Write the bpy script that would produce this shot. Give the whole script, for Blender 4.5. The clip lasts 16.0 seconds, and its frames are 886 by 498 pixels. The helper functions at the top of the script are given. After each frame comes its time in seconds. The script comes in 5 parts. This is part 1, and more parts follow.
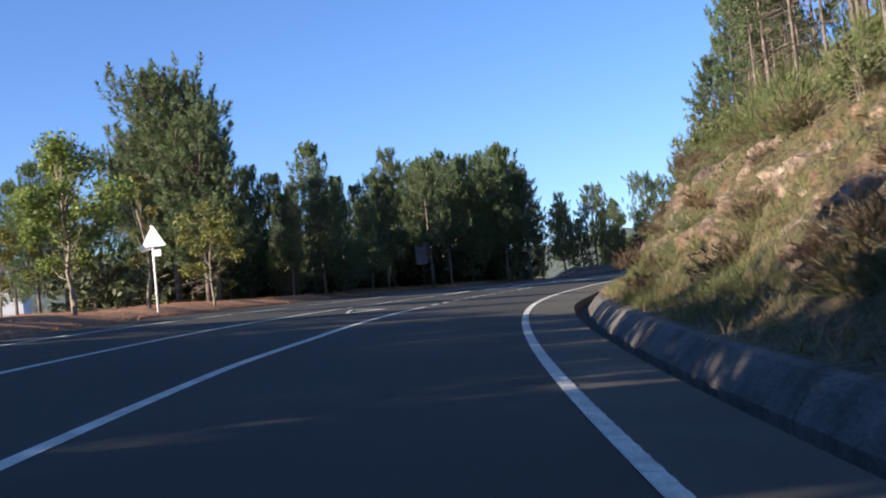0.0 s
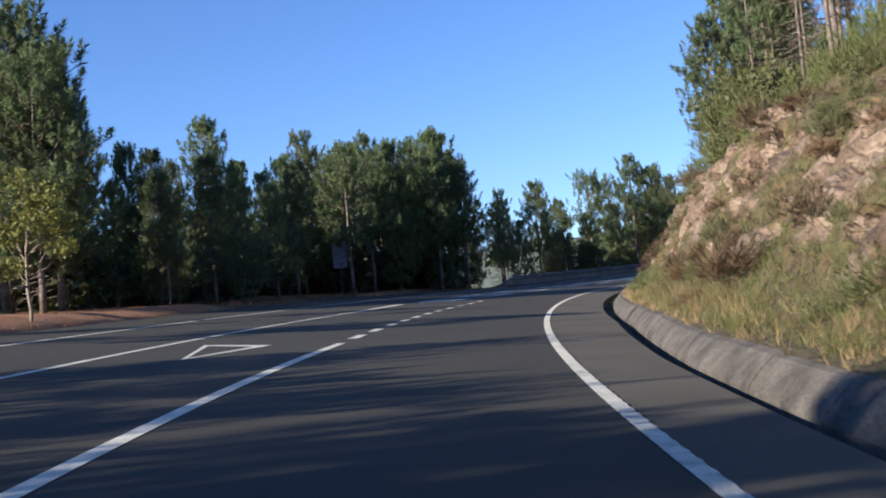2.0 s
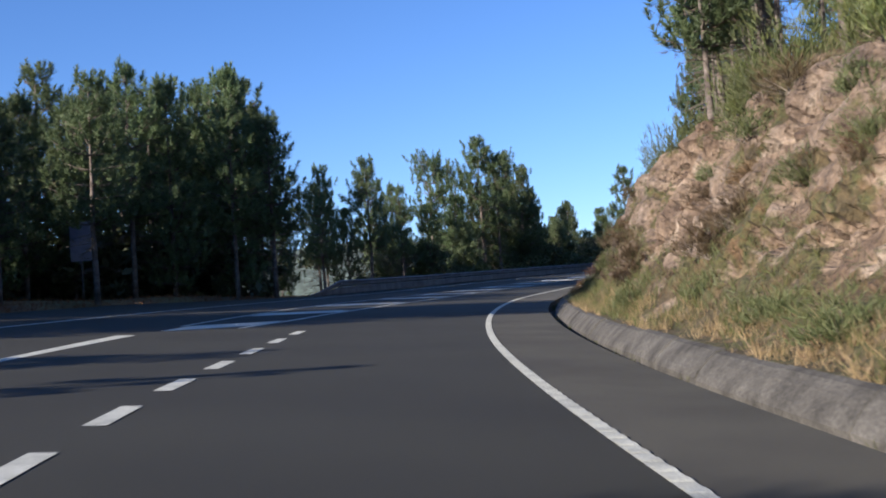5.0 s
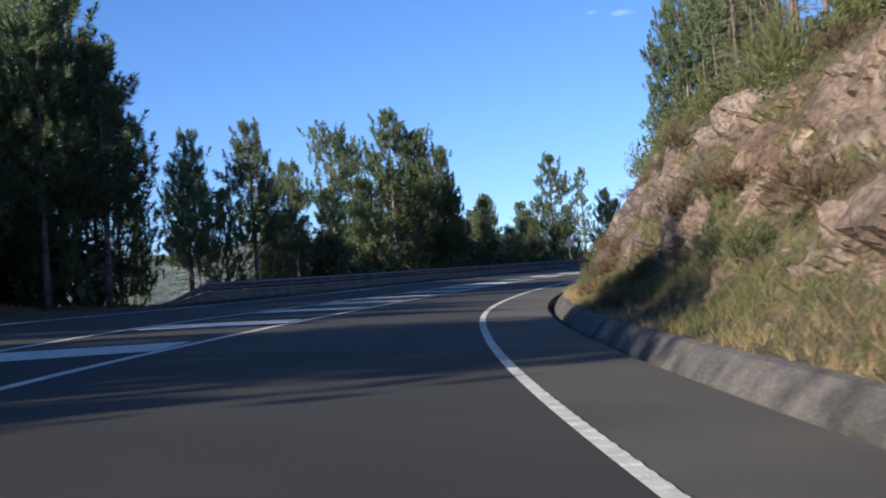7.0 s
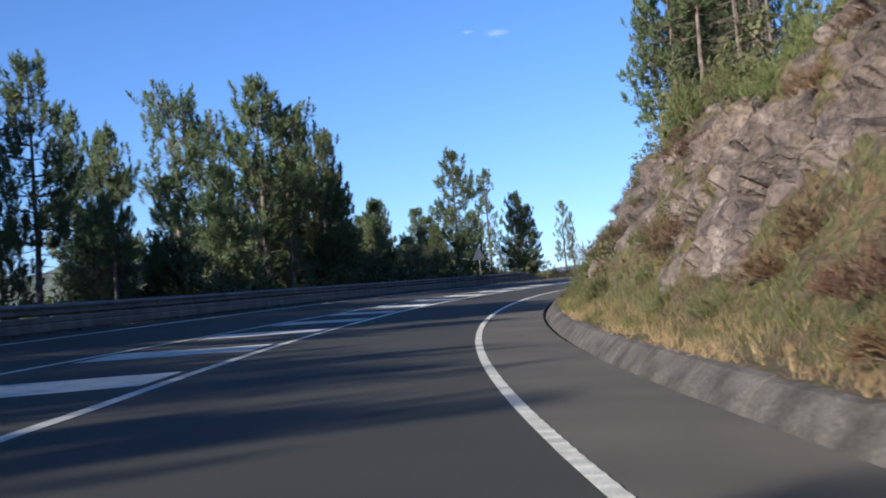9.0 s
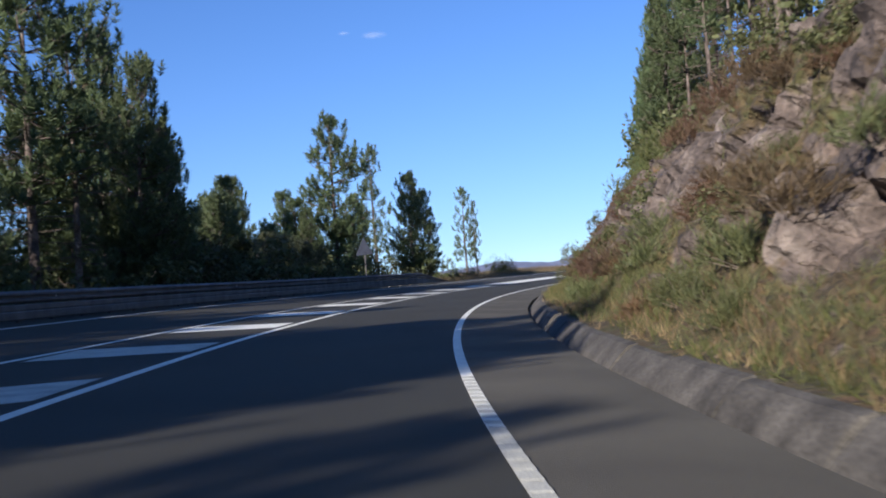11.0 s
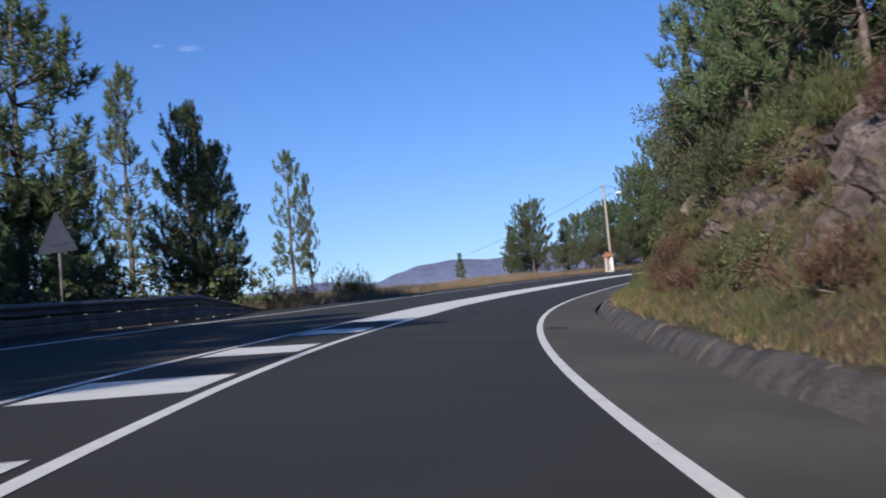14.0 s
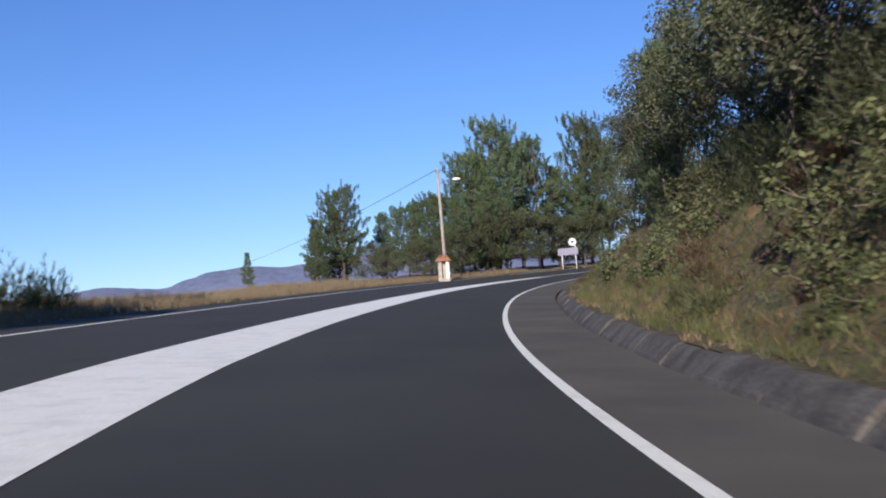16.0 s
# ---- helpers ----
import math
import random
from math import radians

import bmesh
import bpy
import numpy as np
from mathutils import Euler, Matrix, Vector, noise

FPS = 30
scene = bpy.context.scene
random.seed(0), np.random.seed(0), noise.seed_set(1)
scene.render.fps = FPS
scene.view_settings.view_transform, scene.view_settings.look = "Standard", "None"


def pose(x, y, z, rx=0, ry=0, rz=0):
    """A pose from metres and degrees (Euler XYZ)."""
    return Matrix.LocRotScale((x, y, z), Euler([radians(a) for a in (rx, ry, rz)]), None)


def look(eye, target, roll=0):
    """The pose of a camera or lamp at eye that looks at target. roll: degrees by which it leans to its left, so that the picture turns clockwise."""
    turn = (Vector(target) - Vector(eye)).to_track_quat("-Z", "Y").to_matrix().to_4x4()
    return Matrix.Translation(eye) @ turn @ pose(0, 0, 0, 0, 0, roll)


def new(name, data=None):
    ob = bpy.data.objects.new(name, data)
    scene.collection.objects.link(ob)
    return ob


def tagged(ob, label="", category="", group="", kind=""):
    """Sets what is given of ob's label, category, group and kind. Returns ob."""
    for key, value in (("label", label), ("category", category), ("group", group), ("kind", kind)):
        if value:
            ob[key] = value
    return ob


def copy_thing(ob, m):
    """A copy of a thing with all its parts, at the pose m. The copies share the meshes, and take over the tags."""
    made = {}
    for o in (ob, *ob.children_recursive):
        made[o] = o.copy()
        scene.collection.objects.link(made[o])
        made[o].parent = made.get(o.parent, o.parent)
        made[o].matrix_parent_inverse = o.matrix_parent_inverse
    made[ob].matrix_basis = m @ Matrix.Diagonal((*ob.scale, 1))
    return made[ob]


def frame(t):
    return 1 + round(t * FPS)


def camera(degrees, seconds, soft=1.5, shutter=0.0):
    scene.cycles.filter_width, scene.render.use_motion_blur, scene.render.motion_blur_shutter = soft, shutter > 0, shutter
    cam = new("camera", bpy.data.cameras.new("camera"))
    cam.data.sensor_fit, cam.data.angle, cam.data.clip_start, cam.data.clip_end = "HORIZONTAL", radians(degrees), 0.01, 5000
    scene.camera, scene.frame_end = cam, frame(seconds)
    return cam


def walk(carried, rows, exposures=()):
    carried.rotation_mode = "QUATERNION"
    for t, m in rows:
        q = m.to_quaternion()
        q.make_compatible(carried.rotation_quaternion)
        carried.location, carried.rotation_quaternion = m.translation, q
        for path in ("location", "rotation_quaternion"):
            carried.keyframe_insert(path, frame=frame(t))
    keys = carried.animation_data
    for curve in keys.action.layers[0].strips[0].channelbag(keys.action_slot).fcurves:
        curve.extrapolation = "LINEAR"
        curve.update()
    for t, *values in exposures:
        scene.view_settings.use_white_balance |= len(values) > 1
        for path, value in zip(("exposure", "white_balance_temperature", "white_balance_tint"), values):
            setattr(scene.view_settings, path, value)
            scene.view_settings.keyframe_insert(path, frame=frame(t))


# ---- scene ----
# ---- camera ----
cam = camera(41.8, 16.0, soft=1.9, shutter=0.22)
PATH = [
    (0.0, 0.135, 0.093, 1.000, 0.599, 5.021, 6.082),
    (0.5, -0.010, 3.686, 1.266, -0.311, 5.002, 5.907),
    (1.0, -0.112, 7.534, 1.544, -1.231, 4.996, 5.598),
    (1.5, -0.153, 11.190, 1.807, -2.244, 4.849, 5.271),
    (2.0, -0.109, 15.145, 2.083, -3.469, 4.908, 5.247),
    (2.5, 0.017, 18.923, 2.336, -4.789, 4.659, 5.291),
    (3.0, 0.256, 22.999, 2.584, -6.449, 4.555, 4.843),
    (3.5, 0.558, 26.831, 2.814, -8.107, 4.357, 4.404),
    (4.0, 0.990, 31.083, 3.073, -9.867, 4.283, 4.211),
    (6.5, 4.462, 51.994, 4.202, -16.941, 4.271, 4.154),
    (7.0, 5.569, 56.793, 4.453, -18.165, 4.139, 4.190),
    (7.5, 6.755, 61.524, 4.720, -19.411, 4.328, 4.283),
    (8.0, 8.182, 66.511, 4.985, -20.939, 4.552, 4.435),
    (8.5, 9.726, 71.359, 5.256, -22.463, 4.575, 4.614),
    (9.0, 11.536, 76.391, 5.526, -24.226, 4.604, 4.803),
    (11.5, 24.082, 103.278, 6.958, -31.816, 4.376, 4.482),
    (12.0, 27.320, 109.174, 7.323, -32.907, 4.536, 4.591),
    (12.5, 30.669, 114.913, 7.693, -33.991, 4.614, 4.516),
    (13.0, 34.435, 121.012, 8.094, -35.410, 4.655, 4.928),
    (13.5, 38.035, 126.446, 8.430, -37.173, 4.563, 5.241),
    (14.0, 42.338, 132.531, 8.847, -39.526, 4.628, 4.981),
    (14.5, 46.552, 137.985, 9.233, -42.004, 4.686, 4.302),
    (15.0, 51.351, 143.579, 9.611, -44.565, 4.694, 4.545),
    (15.5, 56.031, 148.579, 9.945, -47.059, 4.562, 4.409),
    (16.0, 61.404, 153.997, 10.331, -49.755, 4.266, 4.301),
]
EXPOSURE = [(0.0, 1.28, 6750, 22), (3.5, 1.0, 6350, 22), (7.0, 0.9, 6250, 22), (9.0, 0.87, 6200, 22), (11.5, 0.5, 6100, 25), (12.5, 0.26, 6050, 27), (14.5, 0.25, 6000, 27), (16.0, 0.38, 6100, 26)]
walk(cam, [(t, pose(x, y, z, 90 + pitch, roll, yaw)) for t, x, y, z, yaw, pitch, roll in PATH], EXPOSURE)

# ---- world and sun ----
SUN_AZ, SUN_EL = 241.0, 17.8          # clockwise from +y; height over the horizon
world = bpy.data.worlds.new("sky")
scene.world = world
world.use_nodes = True
wn = world.node_tree.nodes
sky = wn.new("ShaderNodeTexSky")
sky.sky_type = "NISHITA"
sky.sun_disc = False
sky.sun_elevation, sky.sun_rotation = radians(SUN_EL), radians(SUN_AZ)
sky.altitude, sky.air_density, sky.dust_density, sky.ozone_density = 600, 1.0, 0.05, 4.6
wn["Background"].inputs[1].default_value = 0.10
deep = wn.new("ShaderNodeHueSaturation")
deep.inputs["Saturation"].default_value, deep.inputs["Hue"].default_value = 1.11, 0.5055
world.node_tree.links.new(sky.outputs[0], deep.inputs["Color"])
world.node_tree.links.new(deep.outputs[0], wn["Background"].inputs[0])
sun = new("sun", bpy.data.lights.new("sun", "SUN"))
sun.data.energy, sun.data.angle, sun.data.color = 5.0, radians(0.55), (1.0, 0.925, 0.735)
a, e = radians(SUN_AZ), radians(SUN_EL)
to_sun = Vector((math.sin(a) * math.cos(e), math.cos(a) * math.cos(e), math.sin(e)))
sun.matrix_world = look((0, 0, 60), Vector((0, 0, 60)) - to_sun)

RNG = np.random.default_rng(7)


# ---- materials ----
def material(name, colors, scale=6.0, fine=60.0, rough=0.9, bump=0.3, bump_scale=None, metal=0.0, spread=0.12, coord="Object"):
    """Two scales of noise through the given colours, with a fine relief."""
    m = bpy.data.materials.new(name)
    m.use_nodes = True
    nt = m.node_tree
    bs = nt.nodes["Principled BSDF"]
    tc = nt.nodes.new("ShaderNodeTexCoord")
    n1, n2 = nt.nodes.new("ShaderNodeTexNoise"), nt.nodes.new("ShaderNodeTexNoise")
    n1.inputs["Scale"].default_value, n1.inputs["Detail"].default_value = scale, 6
    n2.inputs["Scale"].default_value, n2.inputs["Detail"].default_value = fine, 4
    ramp = nt.nodes.new("ShaderNodeValToRGB")
    for k, c in enumerate(colors):
        at = 0.32 + 0.36 * k / max(1, len(colors) - 1)
        el = ramp.color_ramp.elements[k] if k < 2 else ramp.color_ramp.elements.new(at)
        el.position, el.color = at, (*c, 1)
    hsv = nt.nodes.new("ShaderNodeHueSaturation")
    mr = nt.nodes.new("ShaderNodeMapRange")
    mr.inputs[1].default_value, mr.inputs[2].default_value = 0.3, 0.7
    mr.inputs[3].default_value, mr.inputs[4].default_value = 1 - spread * 2, 1 + spread * 2
    bp = nt.nodes.new("ShaderNodeBump")
    bp.inputs["Strength"].default_value, bp.inputs["Distance"].default_value = bump, 0.02
    ln = nt.links.new
    src = tc.outputs[coord]
    ln(src, n1.inputs["Vector"]), ln(src, n2.inputs["Vector"])
    ln(n1.outputs["Fac"], ramp.inputs["Fac"])
    ln(n2.outputs["Fac"], mr.inputs[0])
    ln(mr.outputs[0], hsv.inputs["Value"]), ln(ramp.outputs["Color"], hsv.inputs["Color"])
    ln(hsv.outputs["Color"], bs.inputs["Base Color"])
    ln(n2.outputs["Fac"], bp.inputs["Height"]), ln(bp.outputs["Normal"], bs.inputs["Normal"])
    bs.inputs["Roughness"].default_value, bs.inputs["Metallic"].default_value = rough, metal
    return m


def foliage(name, dark, light, through_light=0.25, rough=0.6):
    """Leaves: colour varies by leaf island and by plant, and some light passes through."""
    m = bpy.data.materials.new(name)
    m.use_nodes = True
    nt = m.node_tree
    bs, out = nt.nodes["Principled BSDF"], nt.nodes["Material Output"]
    geo, info = nt.nodes.new("ShaderNodeNewGeometry"), nt.nodes.new("ShaderNodeObjectInfo")
    mix = nt.nodes.new("ShaderNodeMixRGB")
    mix.inputs[1].default_value, mix.inputs[2].default_value = (*dark, 1), (*light, 1)
    hsv = nt.nodes.new("ShaderNodeHueSaturation")
    mr = nt.nodes.new("ShaderNodeMapRange")
    mr.inputs[3].default_value, mr.inputs[4].default_value = 0.78, 1.2
    hr = nt.nodes.new("ShaderNodeMapRange")
    hr.inputs[3].default_value, hr.inputs[4].default_value = 0.485, 0.512
    tr, ms = nt.nodes.new("ShaderNodeBsdfTranslucent"), nt.nodes.new("ShaderNodeMixShader")
    ms.inputs[0].default_value = through_light
    ln = nt.links.new
    ln(geo.outputs["Random Per Island"], mix.inputs[0])
    ln(info.outputs["Random"], mr.inputs[0]), ln(info.outputs["Random"], hr.inputs[0])
    ln(mr.outputs[0], hsv.inputs["Value"]), ln(hr.outputs[0], hsv.inputs["Hue"])
    ln(mix.outputs[0], hsv.inputs["Color"])
    ln(hsv.outputs[0], bs.inputs["Base Color"]), ln(hsv.outputs[0], tr.inputs["Color"])
    ln(bs.outputs[0], ms.inputs[1]), ln(tr.outputs[0], ms.inputs[2]), ln(ms.outputs[0], out.inputs["Surface"])
    bs.inputs["Roughness"].default_value = rough
    return m


M_ASPHALT = material("asphalt", [(0.0262, 0.0268, 0.0192), (0.0340, 0.0348, 0.0250), (0.0400, 0.0408, 0.0294)], 0.35, 220, 0.82, 0.35)
M_SHOULDER = material("shoulder_asphalt", [(0.070, 0.067, 0.052), (0.092, 0.088, 0.068), (0.112, 0.107, 0.082)], 0.5, 160, 0.9, 0.4)
M_PAINT = material("road_paint", [(0.78, 0.80, 0.70), (0.88, 0.90, 0.79), (0.90, 0.92, 0.82)], 2.2, 40, 0.6, 0.2, spread=0.07)
M_PAINT_OLD = material("worn_road_paint", [(0.42, 0.43, 0.37), (0.55, 0.56, 0.48), (0.62, 0.635, 0.55)], 3.5, 60, 0.7, 0.25, spread=0.14)
M_ASPHALT_DARKER = material("darker_asphalt", [(0.0200, 0.0205, 0.0146), (0.0262, 0.0268, 0.0190), (0.0312, 0.0318, 0.0226)], 0.35, 220, 0.85, 0.35)
M_SHOULDER_DARKER = material("darker_shoulder_asphalt", [(0.052, 0.050, 0.039), (0.070, 0.067, 0.052), (0.088, 0.084, 0.064)], 0.5, 160, 0.9, 0.4, spread=0.16)
M_CONCRETE = material("concrete", [(0.038, 0.036, 0.031), (0.078, 0.074, 0.064), (0.115, 0.109, 0.095)], 2.1, 28, 0.92, 0.6, spread=0.22)
M_DIRT = material("gutter_dirt", [(0.03, 0.026, 0.022), (0.07, 0.055, 0.042)], 2.5, 50, 0.95, 0.5)
M_STEEL = material("galvanised_steel", [(0.075, 0.075, 0.080), (0.115, 0.115, 0.120), (0.16, 0.16, 0.165)], 1.4, 30, 0.6, 0.1, metal=0.4, spread=0.06)
# grey sign back with the trees' shade put into its colour
M_SIGNSHADED = material("shaded_sign_back", [(0.014, 0.020, 0.036), (0.022, 0.030, 0.050)], 3.0, 30, 0.9, 0.05, spread=0.04)
M_SIGNBACK = material("sign_back", [(0.21, 0.21, 0.28), (0.26, 0.26, 0.33)], 3.0, 30, 0.9, 0.05, spread=0.04)
M_WHITE = material("white_enamel", [(0.78, 0.78, 0.77), (0.84, 0.84, 0.83)], 3.0, 40, 0.4, 0.03, spread=0.03)
M_RED = material("red_enamel", [(0.45, 0.03, 0.03), (0.52, 0.05, 0.04)], 3.0, 40, 0.4, 0.03, spread=0.03)
M_BLACK = material("black_print", [(0.03, 0.03, 0.03), (0.05, 0.05, 0.05)], 3.0, 40, 0.5, 0.03)
M_BARK = material("pine_bark", [(0.060, 0.048, 0.040), (0.120, 0.098, 0.084), (0.20, 0.170, 0.148)], 3.5, 22, 0.95, 0.8, spread=0.2)
M_BARK2 = material("pale_bark", [(0.16, 0.13, 0.10), (0.27, 0.23, 0.19)], 4.0, 24, 0.95, 0.6, spread=0.2)
M_NEEDLE = foliage("pine_needles", (0.066, 0.104, 0.046), (0.168, 0.230, 0.106), 0.4)
M_NEEDLE2 = foliage("pine_needles_light", (0.090, 0.130, 0.060), (0.190, 0.250, 0.125), 0.4)
M_DRY_NEEDLE = foliage("withered_needles", (0.090, 0.068, 0.046), (0.190, 0.150, 0.105), 0.2)
M_LEAF = foliage("sapling_leaves", (0.100, 0.150, 0.034), (0.230, 0.290, 0.070), 0.35)
M_LEAFY = foliage("yellowing_leaves", (0.120, 0.135, 0.030), (0.240, 0.245, 0.070), 0.35)
M_OAK = foliage("oak_leaves", (0.050, 0.066, 0.028), (0.155, 0.170, 0.088), 0.25)
M_SHRUB = foliage("shrub_leaves", (0.062, 0.084, 0.032), (0.165, 0.180, 0.075), 0.28)
# shrub leaves darkened to stand for the shade beneath pines and oaks
M_SHRUB_SHADED = foliage("shaded_undergrowth_leaves", (0.034, 0.046, 0.020), (0.090, 0.105, 0.045), 0.2)
M_BROOM = foliage("broom_stems", (0.060, 0.085, 0.026), (0.150, 0.170, 0.055), 0.22)
M_HEATHER = foliage("heather_stems", (0.055, 0.042, 0.024), (0.140, 0.098, 0.052), 0.15)
M_BRACKEN = foliage("brown_bracken", (0.090, 0.056, 0.030), (0.180, 0.108, 0.056), 0.2)
M_HEATH = foliage("withered_heath", (0.070, 0.043, 0.028), (0.150, 0.088, 0.056), 0.15)
M_RUST = foliage("dead_bracken", (0.150, 0.062, 0.030), (0.290, 0.130, 0.060), 0.2)
M_STRAW = foliage("dry_grass", (0.270, 0.200, 0.095), (0.480, 0.370, 0.190), 0.3)
M_MEADOW = foliage("meadow_grass", (0.170, 0.130, 0.075), (0.330, 0.265, 0.155), 0.25)
M_GRASS = foliage("green_grass", (0.062, 0.082, 0.022), (0.150, 0.170, 0.052), 0.3)
M_NEEDLE_LITTER = material("needle_litter", [(0.20, 0.090, 0.042), (0.32, 0.150, 0.072), (0.36, 0.20, 0.10)], 0.7, 26, 0.95, 0.8, spread=0.2)
M_STONE = material("stone", [(0.28, 0.25, 0.21), (0.42, 0.38, 0.32)], 3.0, 30, 0.9, 0.4)
M_TILE = material("clay_tile", [(0.28, 0.13, 0.07), (0.40, 0.20, 0.11)], 5.0, 30, 0.85, 0.4)
M_POLE = material("weathered_pole", [(0.26, 0.23, 0.19), (0.38, 0.34, 0.29)], 2.0, 25, 0.85, 0.3)
M_CABLE = material("cable", [(0.05, 0.05, 0.05), (0.08, 0.08, 0.08)], 2.0, 20, 0.7, 0.0)
M_PLASTER = material("pale_plaster", [(0.55, 0.57, 0.60), (0.66, 0.68, 0.70)], 0.4, 10, 0.9, 0.2, spread=0.05)
# rock of the far ridge, distance haze mixed into its colour
M_HAZY_HILL = material("hazy_hill", [(0.15, 0.19, 0.29), (0.20, 0.235, 0.33)], 0.004, 0.05, 1.0, 0.0, spread=0.08)
# far woodland green, turned bluish for the haze in between
M_HAZY_WOOD = material("hazy_wood", [(0.06, 0.085, 0.075), (0.11, 0.14, 0.115)], 0.03, 0.2, 1.0, 0.0, spread=0.25)


def ground_material():
    """Litter, grass and bare soil in patches of their own."""
    m = material("ground_soil", [(0.10, 0.065, 0.036), (0.19, 0.13, 0.07), (0.22, 0.18, 0.085), (0.11, 0.105, 0.04)], 0.22, 18, 0.95, 0.9, spread=0.2)
    return m


def bank_material():
    """Rock, earth and turf; the vertex attributes 'turf' and 'grey' say which stone or soil lies where."""
    m = bpy.data.materials.new("bank_rock")
    m.use_nodes = True
    nt = m.node_tree
    ln = nt.links.new
    bs = nt.nodes["Principled BSDF"]
    tc = nt.nodes.new("ShaderNodeTexCoord")

    def noise_ramp(scale, cols, detail=7):
        n = nt.nodes.new("ShaderNodeTexNoise")
        n.inputs["Scale"].default_value, n.inputs["Detail"].default_value = scale, detail
        r = nt.nodes.new("ShaderNodeValToRGB")
        for k, c in enumerate(cols):
            at = 0.33 + 0.34 * k / (len(cols) - 1)
            el = r.color_ramp.elements[k] if k < 2 else r.color_ramp.elements.new(at)
            el.position, el.color = at, (*c, 1)
        ln(tc.outputs["Object"], n.inputs["Vector"])
        ln(n.outputs["Fac"], r.inputs["Fac"])
        return r.outputs["Color"]

    tan = noise_ramp(1.3, [(0.090, 0.058, 0.037), (0.160, 0.111, 0.074), (0.235, 0.172, 0.120), (0.32, 0.255, 0.19)])
    grey = noise_ramp(1.5, [(0.038, 0.032, 0.030), (0.085, 0.070, 0.062), (0.130, 0.106, 0.092), (0.22, 0.19, 0.165)])
    turf = noise_ramp(1.7, [(0.050, 0.040, 0.020), (0.095, 0.070, 0.034), (0.070, 0.072, 0.026), (0.13, 0.082, 0.042)])

    def attr(name):
        at = nt.nodes.new("ShaderNodeAttribute")
        at.attribute_name = name
        return at.outputs["Fac"]

    m1, m2 = nt.nodes.new("ShaderNodeMixRGB"), nt.nodes.new("ShaderNodeMixRGB")
    ln(attr("grey"), m1.inputs[0]), ln(tan, m1.inputs[1]), ln(grey, m1.inputs[2])
    nb, brk = nt.nodes.new("ShaderNodeTexNoise"), nt.nodes.new("ShaderNodeMath")
    nb.inputs["Scale"].default_value, nb.inputs["Detail"].default_value = 5.0, 6
    ln(tc.outputs["Object"], nb.inputs["Vector"])
    edge, clip = nt.nodes.new("ShaderNodeMath"), nt.nodes.new("ShaderNodeMapRange")
    brk.operation, edge.operation = "MULTIPLY_ADD", "ADD"
    brk.inputs[1].default_value, brk.inputs[2].default_value = 2.4, -1.2
    clip.inputs[1].default_value, clip.inputs[2].default_value = 0.3, 0.75
    ln(nb.outputs["Fac"], brk.inputs[0]), ln(brk.outputs[0], edge.inputs[0]), ln(attr("turf"), edge.inputs[1])
    ln(edge.outputs[0], clip.inputs[0])
    ln(clip.outputs[0], m2.inputs[0]), ln(m1.outputs[0], m2.inputs[1]), ln(turf, m2.inputs[2])
    n3 = nt.nodes.new("ShaderNodeTexNoise")
    n3.inputs["Scale"].default_value, n3.inputs["Detail"].default_value = 9.0, 8
    ln(tc.outputs["Object"], n3.inputs["Vector"])
    hsv, mr = nt.nodes.new("ShaderNodeHueSaturation"), nt.nodes.new("ShaderNodeMapRange")
    mr.inputs[1].default_value, mr.inputs[2].default_value, mr.inputs[3].default_value, mr.inputs[4].default_value = 0.3, 0.7, 0.6, 1.35
    # joints that split the rock into blocks
    warp, vor, crk, dk = nt.nodes.new("ShaderNodeVectorMath"), nt.nodes.new("ShaderNodeTexVoronoi"), nt.nodes.new("ShaderNodeMapRange"), nt.nodes.new("ShaderNodeMixRGB")
    warp.operation = "MULTIPLY_ADD"
    warp.inputs[1].default_value = (0.34, 0.34, 0.34)
    vor.feature, vor.inputs["Scale"].default_value = "DISTANCE_TO_EDGE", 1.3
    crk.inputs[1].default_value, crk.inputs[2].default_value, crk.inputs[3].default_value, crk.inputs[4].default_value = 0.0, 0.035, 0.0, 1.0
    ln(n3.outputs["Color"], warp.inputs[0]), ln(tc.outputs["Object"], warp.inputs[2]), ln(warp.outputs[0], vor.inputs["Vector"])
    ln(vor.outputs["Distance"], crk.inputs[0])
    rise = nt.nodes.new("ShaderNodeMath")
    rise.operation = "MULTIPLY_ADD"
    rise.inputs[1].default_value = 0.13
    ln(crk.outputs[0], rise.inputs[0]), ln(n3.outputs["Fac"], rise.inputs[2])
    ln(n3.outputs["Fac"], mr.inputs[0]), ln(mr.outputs[0], hsv.inputs["Value"]), ln(m2.outputs[0], hsv.inputs["Color"])
    bp = nt.nodes.new("ShaderNodeBump")
    bp.inputs["Strength"].default_value, bp.inputs["Distance"].default_value = 1.0, 0.14
    dk.blend_type, dk.inputs[0].default_value = "MULTIPLY", 0.07
    ln(rise.outputs[0], bp.inputs["Height"]), ln(bp.outputs["Normal"], bs.inputs["Normal"])
    ln(hsv.outputs[0], dk.inputs[1]), ln(crk.outputs[0], dk.inputs[2]), ln(dk.outputs[0], bs.inputs["Base Color"])
    bs.inputs["Roughness"].default_value = 0.95
    return m


M_GROUND, M_BANK = ground_material(), bank_material()

